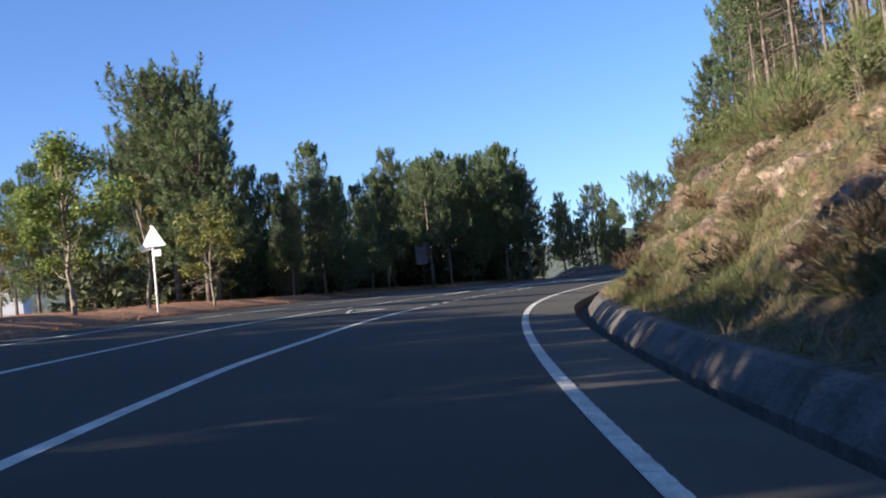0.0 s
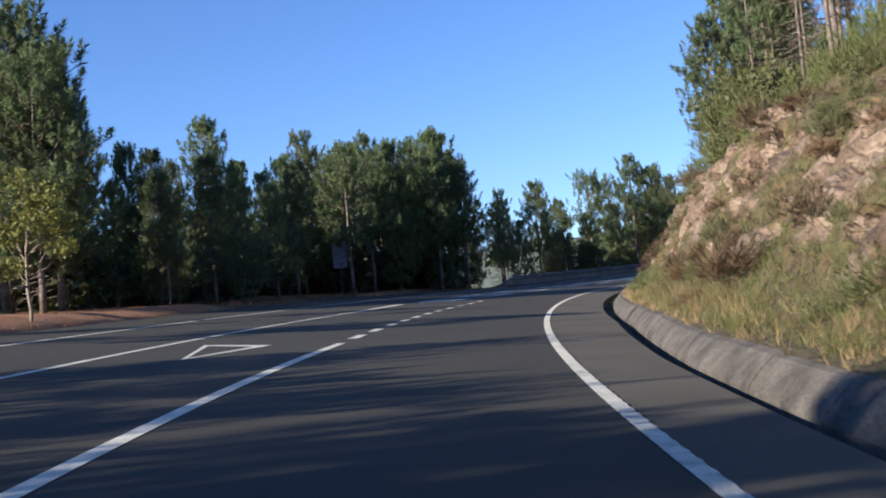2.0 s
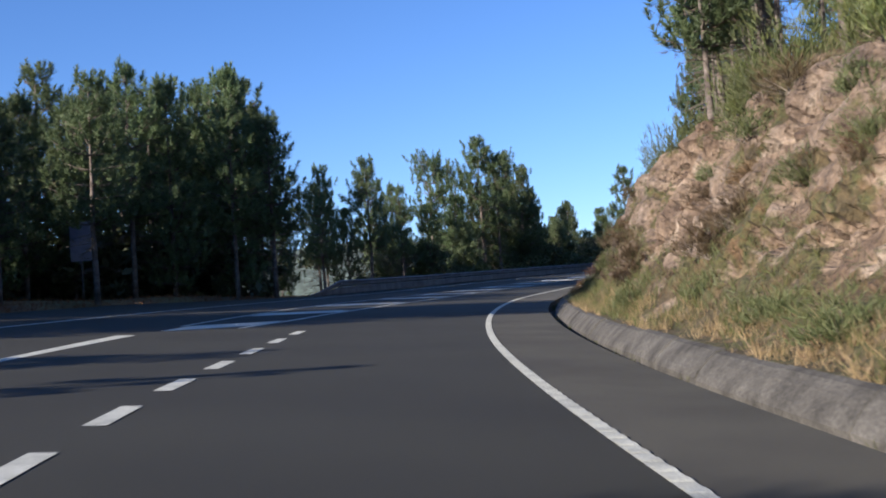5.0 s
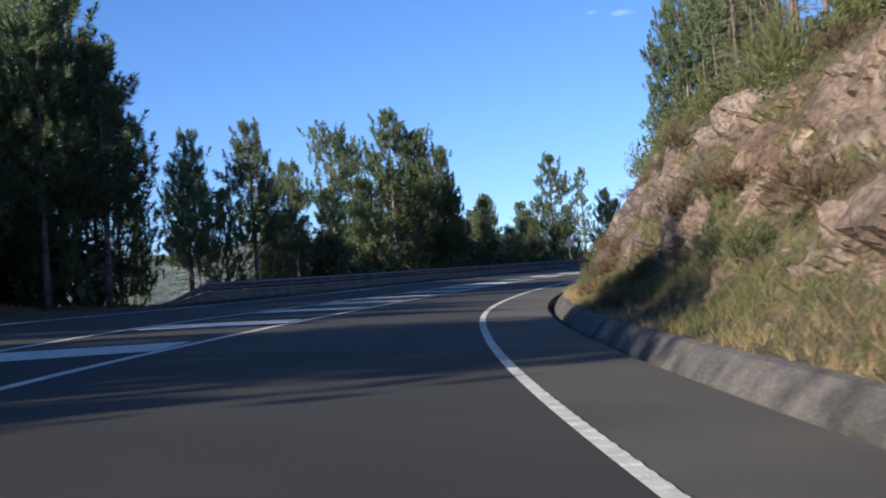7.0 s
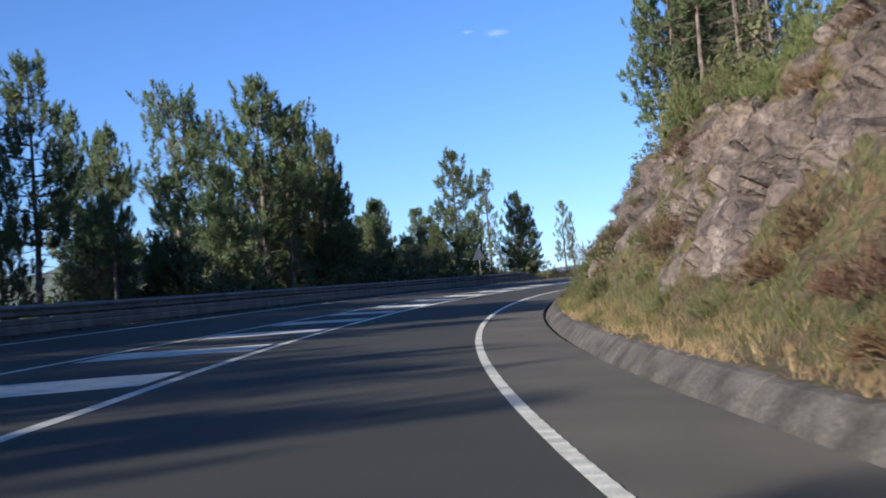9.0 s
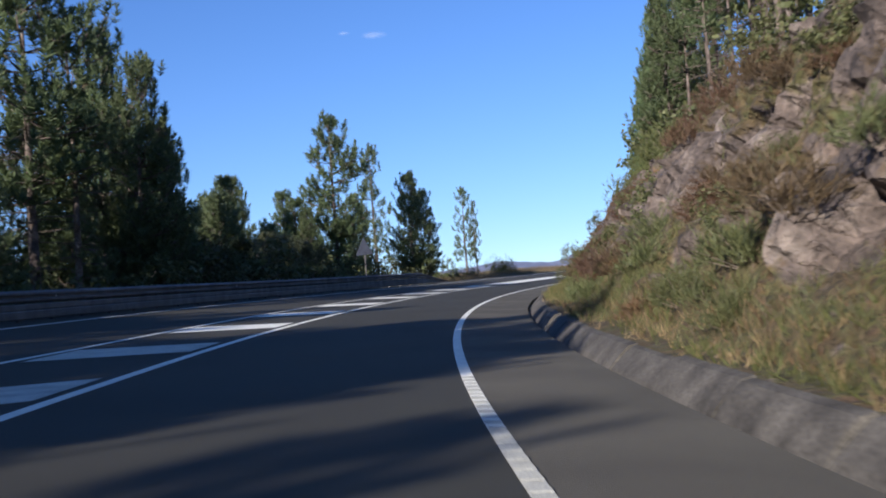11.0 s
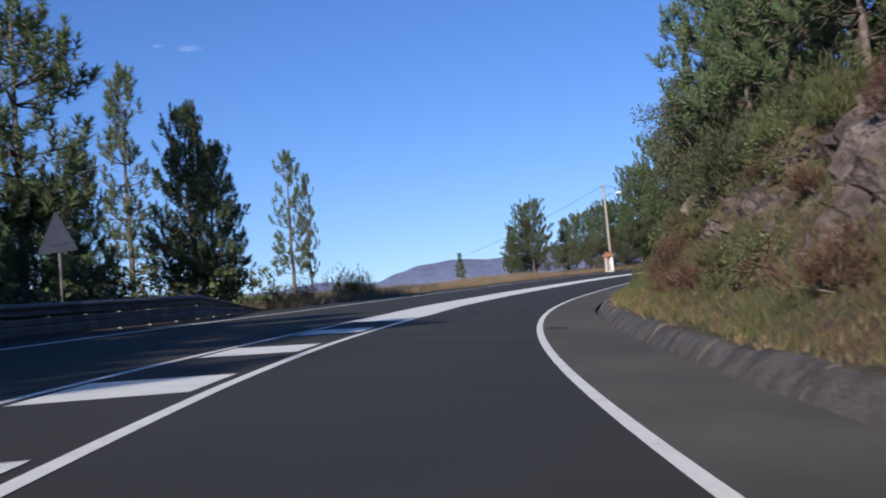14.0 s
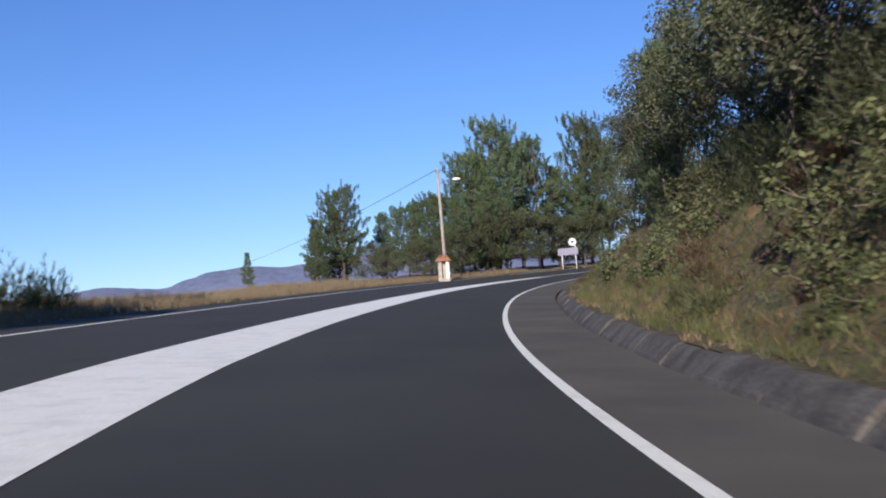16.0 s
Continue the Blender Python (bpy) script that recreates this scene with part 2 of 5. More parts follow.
# ---- the line of the road ----
# the carriageway's inner white edge line, every 14.8 m; s runs along it, u to its right
KNOT = np.array([
    (2.99, -49.92, -3.85), (2.39, -35.11, -2.73), (1.79, -20.29, -1.60), (1.23, -5.48, -0.48), (1.00, 9.34, 0.60), (1.69, 24.15, 1.59),
    (3.51, 38.86, 2.42), (6.20, 53.44, 3.20), (9.86, 67.80, 4.01), (14.76, 81.79, 4.76), (20.77, 95.34, 5.48), (27.73, 108.42, 6.26),
    (35.59, 120.99, 7.07), (44.33, 132.96, 7.86), (53.93, 144.26, 8.62), (64.36, 154.79, 9.37), (75.55, 164.50, 10.11), (87.29, 173.56, 10.87),
    (99.39, 182.12, 11.66), (111.92, 190.04, 12.47), (124.95, 197.12, 13.28), (138.45, 203.23, 14.08), (152.35, 208.38, 14.88), (166.57, 212.55, 15.69),
    (181.05, 215.73, 16.49), (195.67, 218.22, 17.29)])
BANK = 0.06                              # the bend leans to its inner side


def cubic(y, q):
    """Natural cubic through y at 0, 1, 2 ..."""
    n = len(y)
    A = np.eye(n) * 4 + np.eye(n, k=1) + np.eye(n, k=-1)
    A[0], A[-1] = np.eye(n)[0], np.eye(n)[-1]
    b = np.zeros(n)
    b[1:-1] = 6 * (y[2:] - 2 * y[1:-1] + y[:-2])
    m = np.linalg.solve(A, b)
    i = np.clip(np.floor(q).astype(int), 0, n - 2)
    t = q - i
    return y[i] + t * ((y[i + 1] - y[i]) - (2 * m[i] + m[i + 1]) / 6) + t * t * m[i] / 2 + t ** 3 * (m[i + 1] - m[i]) / 6


_q = np.linspace(0, len(KNOT) - 1, 1500)
_ax = np.stack([cubic(KNOT[:, k], _q) for k in range(3)], 1)
_as = np.r_[0, np.cumsum(np.hypot(*np.diff(_ax[:, :2], axis=0).T))] - 50
_at = np.gradient(_ax[:, :2], axis=0)
_at /= np.hypot(_at[:, 0], _at[:, 1])[:, None]


def spot(s, u, h=0.0):
    """World place (arrays welcome): s along the edge line, u to its right, h over the leaning road plane."""
    s, u, h = np.broadcast_arrays(np.asarray(s, float), np.asarray(u, float), np.asarray(h, float))
    c = np.clip(s, _as[0], _as[-1])
    x, y, z, tx, ty = (np.interp(c, _as, v) for v in (_ax[:, 0], _ax[:, 1], _ax[:, 2], _at[:, 0], _at[:, 1]))
    e = s - c
    return np.stack([x + tx * e + ty * u, y + ty * e - tx * u, z + 0.054 * e - BANK * np.clip(u, -25, 2.5) + h], -1)


def heading(s):
    """Turn about z, in degrees, that lays local +y along the road."""
    return -math.degrees(math.atan2(float(np.interp(s, _as, _at[:, 0])), float(np.interp(s, _as, _at[:, 1]))))


_lat = np.random.default_rng(3).random((64, 64, 64)).astype(np.float32)


def value_noise(x, y, z):
    """Smooth noise, 0 to 1, on a unit lattice."""
    xi, yi, zi = (np.floor(v).astype(int) for v in (x, y, z))
    fx, fy, fz = (v - np.floor(v) for v in (x, y, z))
    fx, fy, fz = (f * f * (3 - 2 * f) for f in (fx, fy, fz))
    r = 0
    for dx in (0, 1):
        for dy in (0, 1):
            for dz in (0, 1):
                r = r + _lat[(xi + dx) % 64, (yi + dy) % 64, (zi + dz) % 64] * (fx if dx else 1 - fx) * (fy if dy else 1 - fy) * (fz if dz else 1 - fz)
    return r


def fbm(x, y, z, octaves=4):
    r, amp, tot = 0, 1.0, 0
    for k in range(octaves):
        r = r + amp * value_noise(x * 2 ** k + 7.3 * k, y * 2 ** k + 3.1 * k, z * 2 ** k + 1.7 * k)
        tot += amp
        amp *= 0.5
    return r / tot


def cells(x, y, z):
    """Cellular noise: distance to the nearest seed, the gap to the second, and the nearest one's own value."""
    xi, yi, zi = (np.floor(v).astype(int) for v in (x, y, z))
    f1, f2, own = np.full(x.shape, 9.0), np.full(x.shape, 9.0), np.zeros(x.shape)
    for dx in (-1, 0, 1):
        for dy in (-1, 0, 1):
            for dz in (-1, 0, 1):
                a, b, c = (xi + dx) % 64, (yi + dy) % 64, (zi + dz) % 64
                d = np.sqrt((xi + dx + _lat[a, b, c] - x) ** 2 + (yi + dy + _lat[b, c, a] - y) ** 2 + (zi + dz + _lat[c, a, b] - z) ** 2)
                near = d < f1
                f2 = np.where(near, f1, np.minimum(f2, d))
                own = np.where(near, _lat[(a + 17) % 64, (b + 5) % 64, (c + 29) % 64], own)
                f1 = np.where(near, d, f1)
    return f1, f2 - f1, own


# ---- building helpers ----
def mesh(name, verts, faces, mat, smooth=False):
    """A mesh from arrays of places and faces."""
    me = bpy.data.meshes.new(name)
    me.from_pydata([tuple(v) for v in np.asarray(verts, float)], [], [tuple(int(i) for i in f) for f in faces])
    me.materials.append(mat)
    if smooth:
        me.polygons.foreach_set("use_smooth", [True] * len(me.polygons))
    me.update()
    return me


def soup(name, tris, mat, more=None, mat2=None):
    """A mesh of loose triangles or quads, given as an array (n, corners, 3); more of them may wear a second material."""
    first = len(tris)
    if more is not None:
        tris = np.concatenate([tris, more])
    n, k = tris.shape[:2]
    me = bpy.data.meshes.new(name)
    me.vertices.add(n * k)
    me.vertices.foreach_set("co", tris.reshape(-1).astype(np.float32))
    me.loops.add(n * k)
    me.loops.foreach_set("vertex_index", np.arange(n * k, dtype=np.int32))
    me.polygons.add(n)
    me.polygons.foreach_set("loop_start", np.arange(0, n * k, k, dtype=np.int32))
    me.materials.append(mat)
    if more is not None:
        me.materials.append(mat2)
        me.polygons.foreach_set("material_index", (np.arange(n) >= first).astype(np.int32))
    me.update(calc_edges=True)
    return me


def part(name, data, parent, label="", at=None):
    """Links a mesh, or a bmesh turned into one, as a part of a thing."""
    ob = new(name, data)
    ob.parent = parent
    if at is not None:
        ob.matrix_basis = at
    if label:
        tagged(ob, label)
    return ob


def thing(name, label, category, group="", kind="", data=None, at=None):
    ob = tagged(new(name, data), label, category, group, kind)
    if at is not None:
        ob.matrix_basis = at
    return ob


def from_bmesh(name, bm, mat, smooth=False):
    me = bpy.data.meshes.new(name)
    bm.to_mesh(me)
    bm.free()
    me.materials.append(mat)
    if smooth:
        me.polygons.foreach_set("use_smooth", [True] * len(me.polygons))
    return me


def box_mesh(name, size, mat, bevel=0.01, center=(0, 0, 0)):
    bm = bmesh.new()
    bmesh.ops.create_cube(bm, size=1.0)
    bmesh.ops.scale(bm, vec=size, verts=bm.verts)
    if bevel:
        bmesh.ops.bevel(bm, geom=bm.edges[:], offset=bevel, segments=2, affect="EDGES")
    bmesh.ops.translate(bm, vec=center, verts=bm.verts)
    return from_bmesh(name, bm, mat)


def tube_arrays(points, radii, sides=6):
    """A tapered tube along points, closed at its far end."""
    points = np.asarray(points, float)
    n = len(points)
    d = np.gradient(points, axis=0)
    d /= np.linalg.norm(d, axis=1)[:, None] + 1e-9
    ref = np.where(np.abs(d[:, 2:3]) > 0.9, np.array([[1.0, 0, 0]]), np.array([[0, 0, 1.0]]))
    a = np.cross(d, ref)
    a /= np.linalg.norm(a, axis=1)[:, None]
    b = np.cross(d, a)
    ang = np.arange(sides) * 2 * np.pi / sides
    ring = a[:, None] * np.cos(ang)[None, :, None] + b[:, None] * np.sin(ang)[None, :, None]
    v = (points[:, None] + ring * np.asarray(radii, float)[:, None, None]).reshape(-1, 3)
    f = [(i * sides + j, i * sides + (j + 1) % sides, (i + 1) * sides + (j + 1) % sides, (i + 1) * sides + j) for i in range(n - 1) for j in range(sides)]
    f.append(tuple(range((n - 1) * sides, n * sides)))
    f.append(tuple(range(sides - 1, -1, -1)))
    return v, f


def join_arrays(chunks):
    vs, fs, o = [], [], 0
    for v, f in chunks:
        vs.append(v)
        fs += [tuple(i + o for i in q) for q in f]
        o += len(v)
    return np.concatenate(vs), fs


def strip(name, s, lines, mat, smooth=True):
    """A sheet along the road: for every s the cross-section lines(s) -> list of (u, h)."""
    rows = [spot(np.full(len(p), si), [q[0] for q in p], [q[1] for q in p]) for si, p in ((si, lines(si)) for si in s)]
    k = len(rows[0])
    f = [(i * k + j, i * k + j + 1, (i + 1) * k + j + 1, (i + 1) * k + j) for i in range(len(s) - 1) for j in range(k - 1)]
    return mesh(name, np.concatenate(rows), f, mat, smooth)


def lerp(x, table):
    return float(np.interp(x, [q[0] for q in table], [q[1] for q in table]))


def blades(base, axis, count, length, width, spread, rng, reach=0.0, droop=0.0):
    """Thin pointed leaves: count to each base place, round its axis."""
    n = len(base)
    B, A = np.repeat(base, count, 0), np.repeat(axis, count, 0)
    r = rng.normal(size=B.shape)
    r -= (r * A).sum(1)[:, None] * A
    r /= np.linalg.norm(r, axis=1)[:, None] + 1e-9
    k = rng.random((n * count, 1))
    D = A + r * spread * (0.4 + 0.9 * rng.random((n * count, 1)))
    D[:, 2] -= droop * rng.random(n * count)
    D /= np.linalg.norm(D, axis=1)[:, None]
    L = np.repeat(np.broadcast_to(length, n), count)[:, None] * (0.7 + 0.6 * rng.random((n * count, 1)))
    start = B + A * k * np.repeat(np.broadcast_to(reach, n), count)[:, None]
    side = np.cross(D, rng.normal(size=B.shape))
    side *= width * 0.5 / (np.linalg.norm(side, axis=1)[:, None] + 1e-9)
    return np.stack([start - side, start + side, start + D * L], 1)


def leaves(place, size, rng, up=0.3):
    """Small four-cornered leaves with a slight fold."""
    n = len(place)
    nor = rng.normal(size=(n, 3))
    nor[:, 2] = np.abs(nor[:, 2]) + up
    nor /= np.linalg.norm(nor, axis=1)[:, None]
    t = np.cross(nor, rng.normal(size=(n, 3)))
    t /= np.linalg.norm(t, axis=1)[:, None] + 1e-9
    b = np.cross(nor, t)
    s = (np.broadcast_to(size, n) * (0.6 + 0.8 * rng.random(n)))[:, None]
    return np.stack([place - t * s, place + b * s * 0.55 + nor * s * 0.12, place + t * s, place - b * s * 0.55 + nor * s * 0.12], 1)

# ---- ground, road and bank ----
SHOULDER = [(-50, 0.93), (20, 0.93), (28, 1.03), (38, 1.38), (55, 1.47), (68, 1.6), (130, 1.5), (160, 1.5), (175, 1.3), (185, 1.4), (205, 1.6), (320, 1.6)]
LEFT_EDGE = [(-50, -11.0), (10, -10.8), (23, -11.0), (36, -13.0), (48, -14.3), (62, -15.6), (78, -16.8), (86, -17.2), (91, -15.0), (96, -12.6), (103, -12.5), (112, -12.3), (180, -12.2), (200, -12.0), (320, -11.8)]
GAP = [(-50, 0.12), (55, 0.12), (70, 0.0), (95, 0.0), (110, -0.13), (320, -0.13)]
CREST = [(-50, 3.2), (18, 3.2), (28, 3.5), (40, 4.3), (50, 4.6), (68, 4.5), (76, 4.2), (93, 4.7), (103, 5.0), (115, 4.7), (122, 4.4), (130, 4.0), (160, 4.0), (172, 3.9), (190, 3.6), (210, 3.4), (330, 3.4)]
STEEP = [(-50, 1.0), (170, 1.0), (190, 1.25), (330, 1.25)]


def left_ground(s, u):
    """Height of the land left of the road, over the road plane."""
    e = np.interp(s, [q[0] for q in LEFT_EDGE], [q[1] for q in LEFT_EDGE])
    d = np.maximum(0, e - u)
    fall = np.interp(s, [-60, 85, 112, 175, 192, 320], [0.0, 0.0, 1.0, 1.0, 0.25, 0.1])
    verge = 0.22 * np.clip(d / 1.5, 0, 1)
    drop = np.interp(d, [0, 1.0, 8, 25, 60, 150, 600], [0, 0.25, 1.7, 3.4, 6, 12, 30])
    flat = np.interp(d, [0, 20, 60, 150, 600], [0, 0, 1.5, 6, 24])
    bump = (fbm(s * 0.11, u * 0.13, 0 * s, 3) - 0.5) * np.clip(d / 3, 0, 1) * 0.9
    return (verge - flat) * (1 - fall) - drop * fall + bump


def hill(s, u):
    """Height of the hillside right of the road, past the crest of the cut."""
    c = np.interp(s, [q[0] for q in CREST], [q[1] for q in CREST])
    return c + np.interp(u, [6.4, 8, 12, 30, 100], [0, 1.0, 4.0, 13, 30]) + (fbm(s * 0.15, u * 0.2, 0 * s + 5, 3) - 0.5) * 1.2


def build_ground():
    s = np.r_[np.arange(-900, -60, 60.0), np.arange(-60, 320, 2.0), np.arange(320, 1000, 60.0)]
    ul = np.array([-1500, -900, -600, -400, -260, -170, -120, -90, -70, -56, -46, -39, -34, -30, -26.5, -24, -22, -20, -18.5, -17.5, -16.8, -16.2, -15.6, -15, -14.4, -13.8, -13.2, -12.7, -12.2, -11.6, -11, -10])
    ur = np.array([-5, 0, 2.4, 6.0, 10.5, 11.5, 13, 15, 18, 22, 27, 33, 42, 55, 75, 100])
    S, U = np.meshgrid(s, np.r_[ul, ur], indexing="ij")
    e = np.interp(S, [q[0] for q in LEFT_EDGE], [q[1] for q in LEFT_EDGE])
    low = -0.55 * np.ones_like(S)
    hh = np.where(U < e + 0.02, left_ground(S, U) - 0.03, low)
    hh = np.where(U > 11, hill(S, U), np.where(U > 3, 0.2, hh))
    v = spot(S, U, hh).reshape(-1, 3)
    k = U.shape[1]
    f = [(i * k + j, i * k + j + 1, (i + 1) * k + j + 1, (i + 1) * k + j) for i in range(len(s) - 1) for j in range(k - 1)]
    thing("ground", "brown pine-litter soil with patchy grass and bare earth", "ground", kind="structure", data=mesh("ground", v, f, M_GROUND, True))


build_ground()

S_FINE = np.r_[np.arange(-48, 312, 1.0)]
# darker asphalt up to s = 72, paler asphalt from there on
S_NEAR, S_FAR = S_FINE[S_FINE <= 72], S_FINE[S_FINE >= 72]
for _s, _a, _b, _tone in ((S_NEAR, M_ASPHALT_DARKER, M_SHOULDER_DARKER, "darker"), (S_FAR, M_ASPHALT, M_SHOULDER, "paler")):
    thing("road", _tone + " asphalt carriageway curving uphill", "road", kind="structure",
          data=strip("road", _s, lambda s: [(u, 0.0) for u in np.linspace(lerp(s, LEFT_EDGE) - 0.05, 0.05, 9)], _a))
    thing("shoulder", _tone + " grey asphalt hard shoulder beside the gutter", "road shoulder", kind="structure",
          data=strip("shoulder", _s, lambda s: [(0.05, 0.0), (0.6, 0.0), (lerp(s, SHOULDER), -0.005), (lerp(s, SHOULDER) + 0.015, -0.16), (lerp(s, SHOULDER) + 0.03, -0.42)], _b, False))
thing("gutter_floor", "dark dirt-filled concrete drainage channel", "gutter", kind="structure",
      data=strip("gutter_floor", S_FINE, lambda s: [(lerp(s, SHOULDER) + d, -0.22 + 0.15 * min(1, max(0, (s - 95) / 15)) + b) for d, b in ((-0.1, 0.0), (0.10, -0.02), (0.24, 0.0), (0.4, 0.0), (0.5, 0.0))], M_DIRT))


thing("verge", "verge of rusty pine litter and dry grass", "verge", kind="structure",
      data=strip("verge", np.arange(-20, 66, 1.0), lambda s: [(lerp(s, LEFT_EDGE) - d, float(left_ground(np.array(s), np.array(lerp(s, LEFT_EDGE) - d))) + 0.012 + (0.03 if 0 < d < 4 else -0.05)) for d in (0.0, 0.3, 0.8, 1.5, 2.5, 3.6, 4.8)], M_NEEDLE_LITTER))


def bank_rows():
    s = np.r_[np.arange(-45, -2, 1.2), np.arange(-2, 206, 0.17), np.arange(206, 312, 0.8)]
    v = np.linspace(0, 1, 74)
    S, V = np.meshgrid(s, v, indexing="ij")
    k = [0, 0.05, 0.12, 0.22, 0.42, 0.60, 0.74, 0.85, 1.0]
    st = np.interp(S, [q[0] for q in STEEP], [q[1] for q in STEEP])
    sh = np.interp(S, [q[0] for q in SHOULDER], [q[1] for q in SHOULDER]) + np.interp(S, [q[0] for q in GAP], [q[1] for q in GAP]) - 1.6
    U = np.interp(V, k, [2.14, 2.55, 2.95, 3.5, 4.42, 5.4, 6.3, 8.0, 12.0])
    U = 2.14 + (U - 2.14) * st + sh * np.clip(1.6 - V * 2, 0, 1)
    C = np.interp(S, [q[0] for q in CREST], [q[1] for q in CREST])
    share = np.interp(V, k[:7], [0, 0, 0.04, 0.15, 0.5, 0.84, 1.0])
    Hh = np.where(V <= 0.74, 0.22 + 0.12 * np.clip(V / 0.12, 0, 1) + (C - 0.34) * share, hill(S, U))
    n1 = fbm(S * 0.22, V * 4, 0 * S + 2, 3) - 0.5
    n2 = fbm(S * 0.75, Hh * 0.8, U * 0.6, 4) - 0.5
    wx, wy = S + (fbm(S * 0.8, Hh * 0.8, U, 3) - 0.5) * 1.6, Hh + (fbm(S * 0.8 + 40, Hh * 0.8, U, 3) - 0.5) * 1.6
    f1, gap, own = cells(wx * 0.85 + wy * 0.3, wy * 0.5, U * 0.5 + 3)
    g1, gap2, own2 = cells(wx * 1.9 + wy * 0.7, wy * 1.5 - wx * 0.4, U + 11)
    rock = np.interp(V, [0, 0.1, 0.2, 0.68, 0.82, 1], [0, 0.05, 0.6, 1, 0.5, 0.25])
    bare = np.interp(S, [-50, 20, 32, 60, 76, 86, 150, 172, 188, 320], [0.3, 0.48, 0.54, 0.72, 0.64, 0.66, 0.62, 0.46, 0.24, 0.15])
    cover = fbm(S * 0.55, V * 8.5, 0 * S + 21, 4) + 0.55 * (fbm(S * 2.1, V * 24, 0 * S + 4, 3) - 0.5) + 0.12 * (own2 - 0.5)
    foot = np.interp(V, [0, 0.16, 0.3, 0.4, 0.55, 0.66, 0.74, 0.82], [0.5, 0.34, 0.1, 0.0, 0.0, 0.08, 0.25, 0.5])
    turf = np.clip((cover - bare + 0.03 + foot) * 6 + 0.5, 0, 1)
    stone = 1 - 0.65 * turf
    push = (n1 * 1.3 + n2 * 0.9 + 0.05 + stone * ((own - 0.5) * 1.15 + (own2 - 0.5) * 0.62 - 0.36 * np.exp(-gap * 9) - 0.16 * np.exp(-gap2 * 8)) + turf * 0.1) * rock
    tone = np.interp(S, [-50, 76, 92, 160, 185, 320], [0.12, 0.15, 1.0, 1.0, 0.7, 0.7]) + (fbm(S * 0.3, Hh * 0.5, 0 * S + 50, 3) - 0.5) * 1.0 + (own - 0.5) * 0.4
    grey = np.clip(tone, 0, 1)
    U2, H2 = U - push * 0.8, Hh + push * 0.3 * (V < 0.9)
    return S, U2, H2, turf, grey, V


BS, BU, BH, BTURF, BGREY, BV = bank_rows()
BP = spot(BS, BU, BH)
_k = BS.shape[1]
_f = [(i * _k + j, i * _k + j + 1, (i + 1) * _k + j + 1, (i + 1) * _k + j) for i in range(BS.shape[0] - 1) for j in range(_k - 1)]
_me = mesh("rock_bank", BP.reshape(-1, 3), _f, M_BANK, False)
for _n, _a in (("turf", BTURF), ("grey", BGREY)):
    _me.attributes.new(_n, "FLOAT", "POINT").data.foreach_set("value", _a.reshape(-1).astype(np.float32))
thing("rock_bank", "steep cut bank of tan and grey rock, patched with turf", "rock bank", kind="structure", data=_me)

# ---- paint on the road ----
LANE = [(-50, -3.47), (13, -3.47), (18, -3.33), (33, -3.3), (40, -3.42), (50, -3.62), (58, -3.62), (62.4, -3.66), (62.5, -5.3), (65.4, -5.0), (67, -4.76), (70, -4.6), (75.4, -4.27), (82, -3.97), (88, -3.77), (100, -3.7), (112, -3.6), (120, -3.57), (128, -3.49), (140, -3.46), (147, -3.5), (153, -3.57), (160, -3.58), (166, -3.52), (175, -3.5), (184, -3.8), (197, -4.0), (230, -4.12), (320, -4.3)]
HATCH = [(-50, -6.3), (14, -6.4), (30, -6.45), (45, -6.7), (60, -6.75), (72, -6.78), (80, -6.85), (92, -6.48), (108, -6.05), (118, -5.72), (133, -5.55), (150, -5.42), (168, -5.0), (176, -5.08), (185, -5.4), (205, -5.6), (235, -5.4), (262, -4.7), (320, -4.65)]
OPPOSITE = [(-50, -9.3), (20, -9.6), (40, -10.5), (52, -11.0), (64, -11.1), (85, -10.8), (103, -10.1), (140, -10.0), (155, -9.8), (185, -9.9), (199, -10.2), (230, -10.4), (320, -10.9)]


def painted(name, s0, s1, inner, outer, label, lift=0.005, step=1.0):
    for a, b, mat in ((s0, min(s1, 108), M_PAINT_OLD), (max(s0, 108), s1, M_PAINT)):
        if b > a:
            s = np.linspace(a, b, max(2, int((b - a) / step) + 1))
            thing(name, label, "road marking", kind="structure", data=strip(name, s, lambda q: [(inner(q), lift), (outer(q), lift)], mat))


# the edge line drifts a little off its course in the tight part of the bend
DRIFT = [(58, 0.0), (64, 0.04), (68, 0.06), (72, 0.075), (76, 0.075), (80, 0.045), (84, 0.01), (87, 0.0)]
painted("edge_line", -45, 310, lambda s: lerp(s, DRIFT) - 0.062, lambda s: lerp(s, DRIFT) + 0.062, "white painted edge line with raised ribs")
painted("lane_line", -45, 33.2, lambda s: lerp(s, LANE) - 0.07, lambda s: lerp(s, LANE) + 0.07, "worn white solid lane line")
painted("lane_line", 63.4, 300, lambda s: lerp(s, LANE) - 0.07, lambda s: lerp(s, LANE) + 0.07, "white solid lane line beside the hatching")
painted("turn_line", -45, 61, lambda s: lerp(s, HATCH) - 0.07 - 0.22 * max(0, min(1, (s - 52) / 8)), lambda s: lerp(s, HATCH) + 0.07, "worn white line of the turning lane")
painted("hatch_line", 64.6, 300, lambda s: lerp(s, HATCH) - 0.06, lambda s: lerp(s, HATCH) + 0.06, "white line along the hatched median")
painted("opposite_edge_line", -45, 310, lambda s: lerp(s, OPPOSITE) - 0.08, lambda s: lerp(s, OPPOSITE) + 0.08, "worn white edge line on the far side")
painted("median_wedge", 170.7, 262, lambda s: lerp(s, HATCH) + 0.05, lambda s: lerp(s, LANE) - 0.07, "solid white painted median wedge", 0.004)


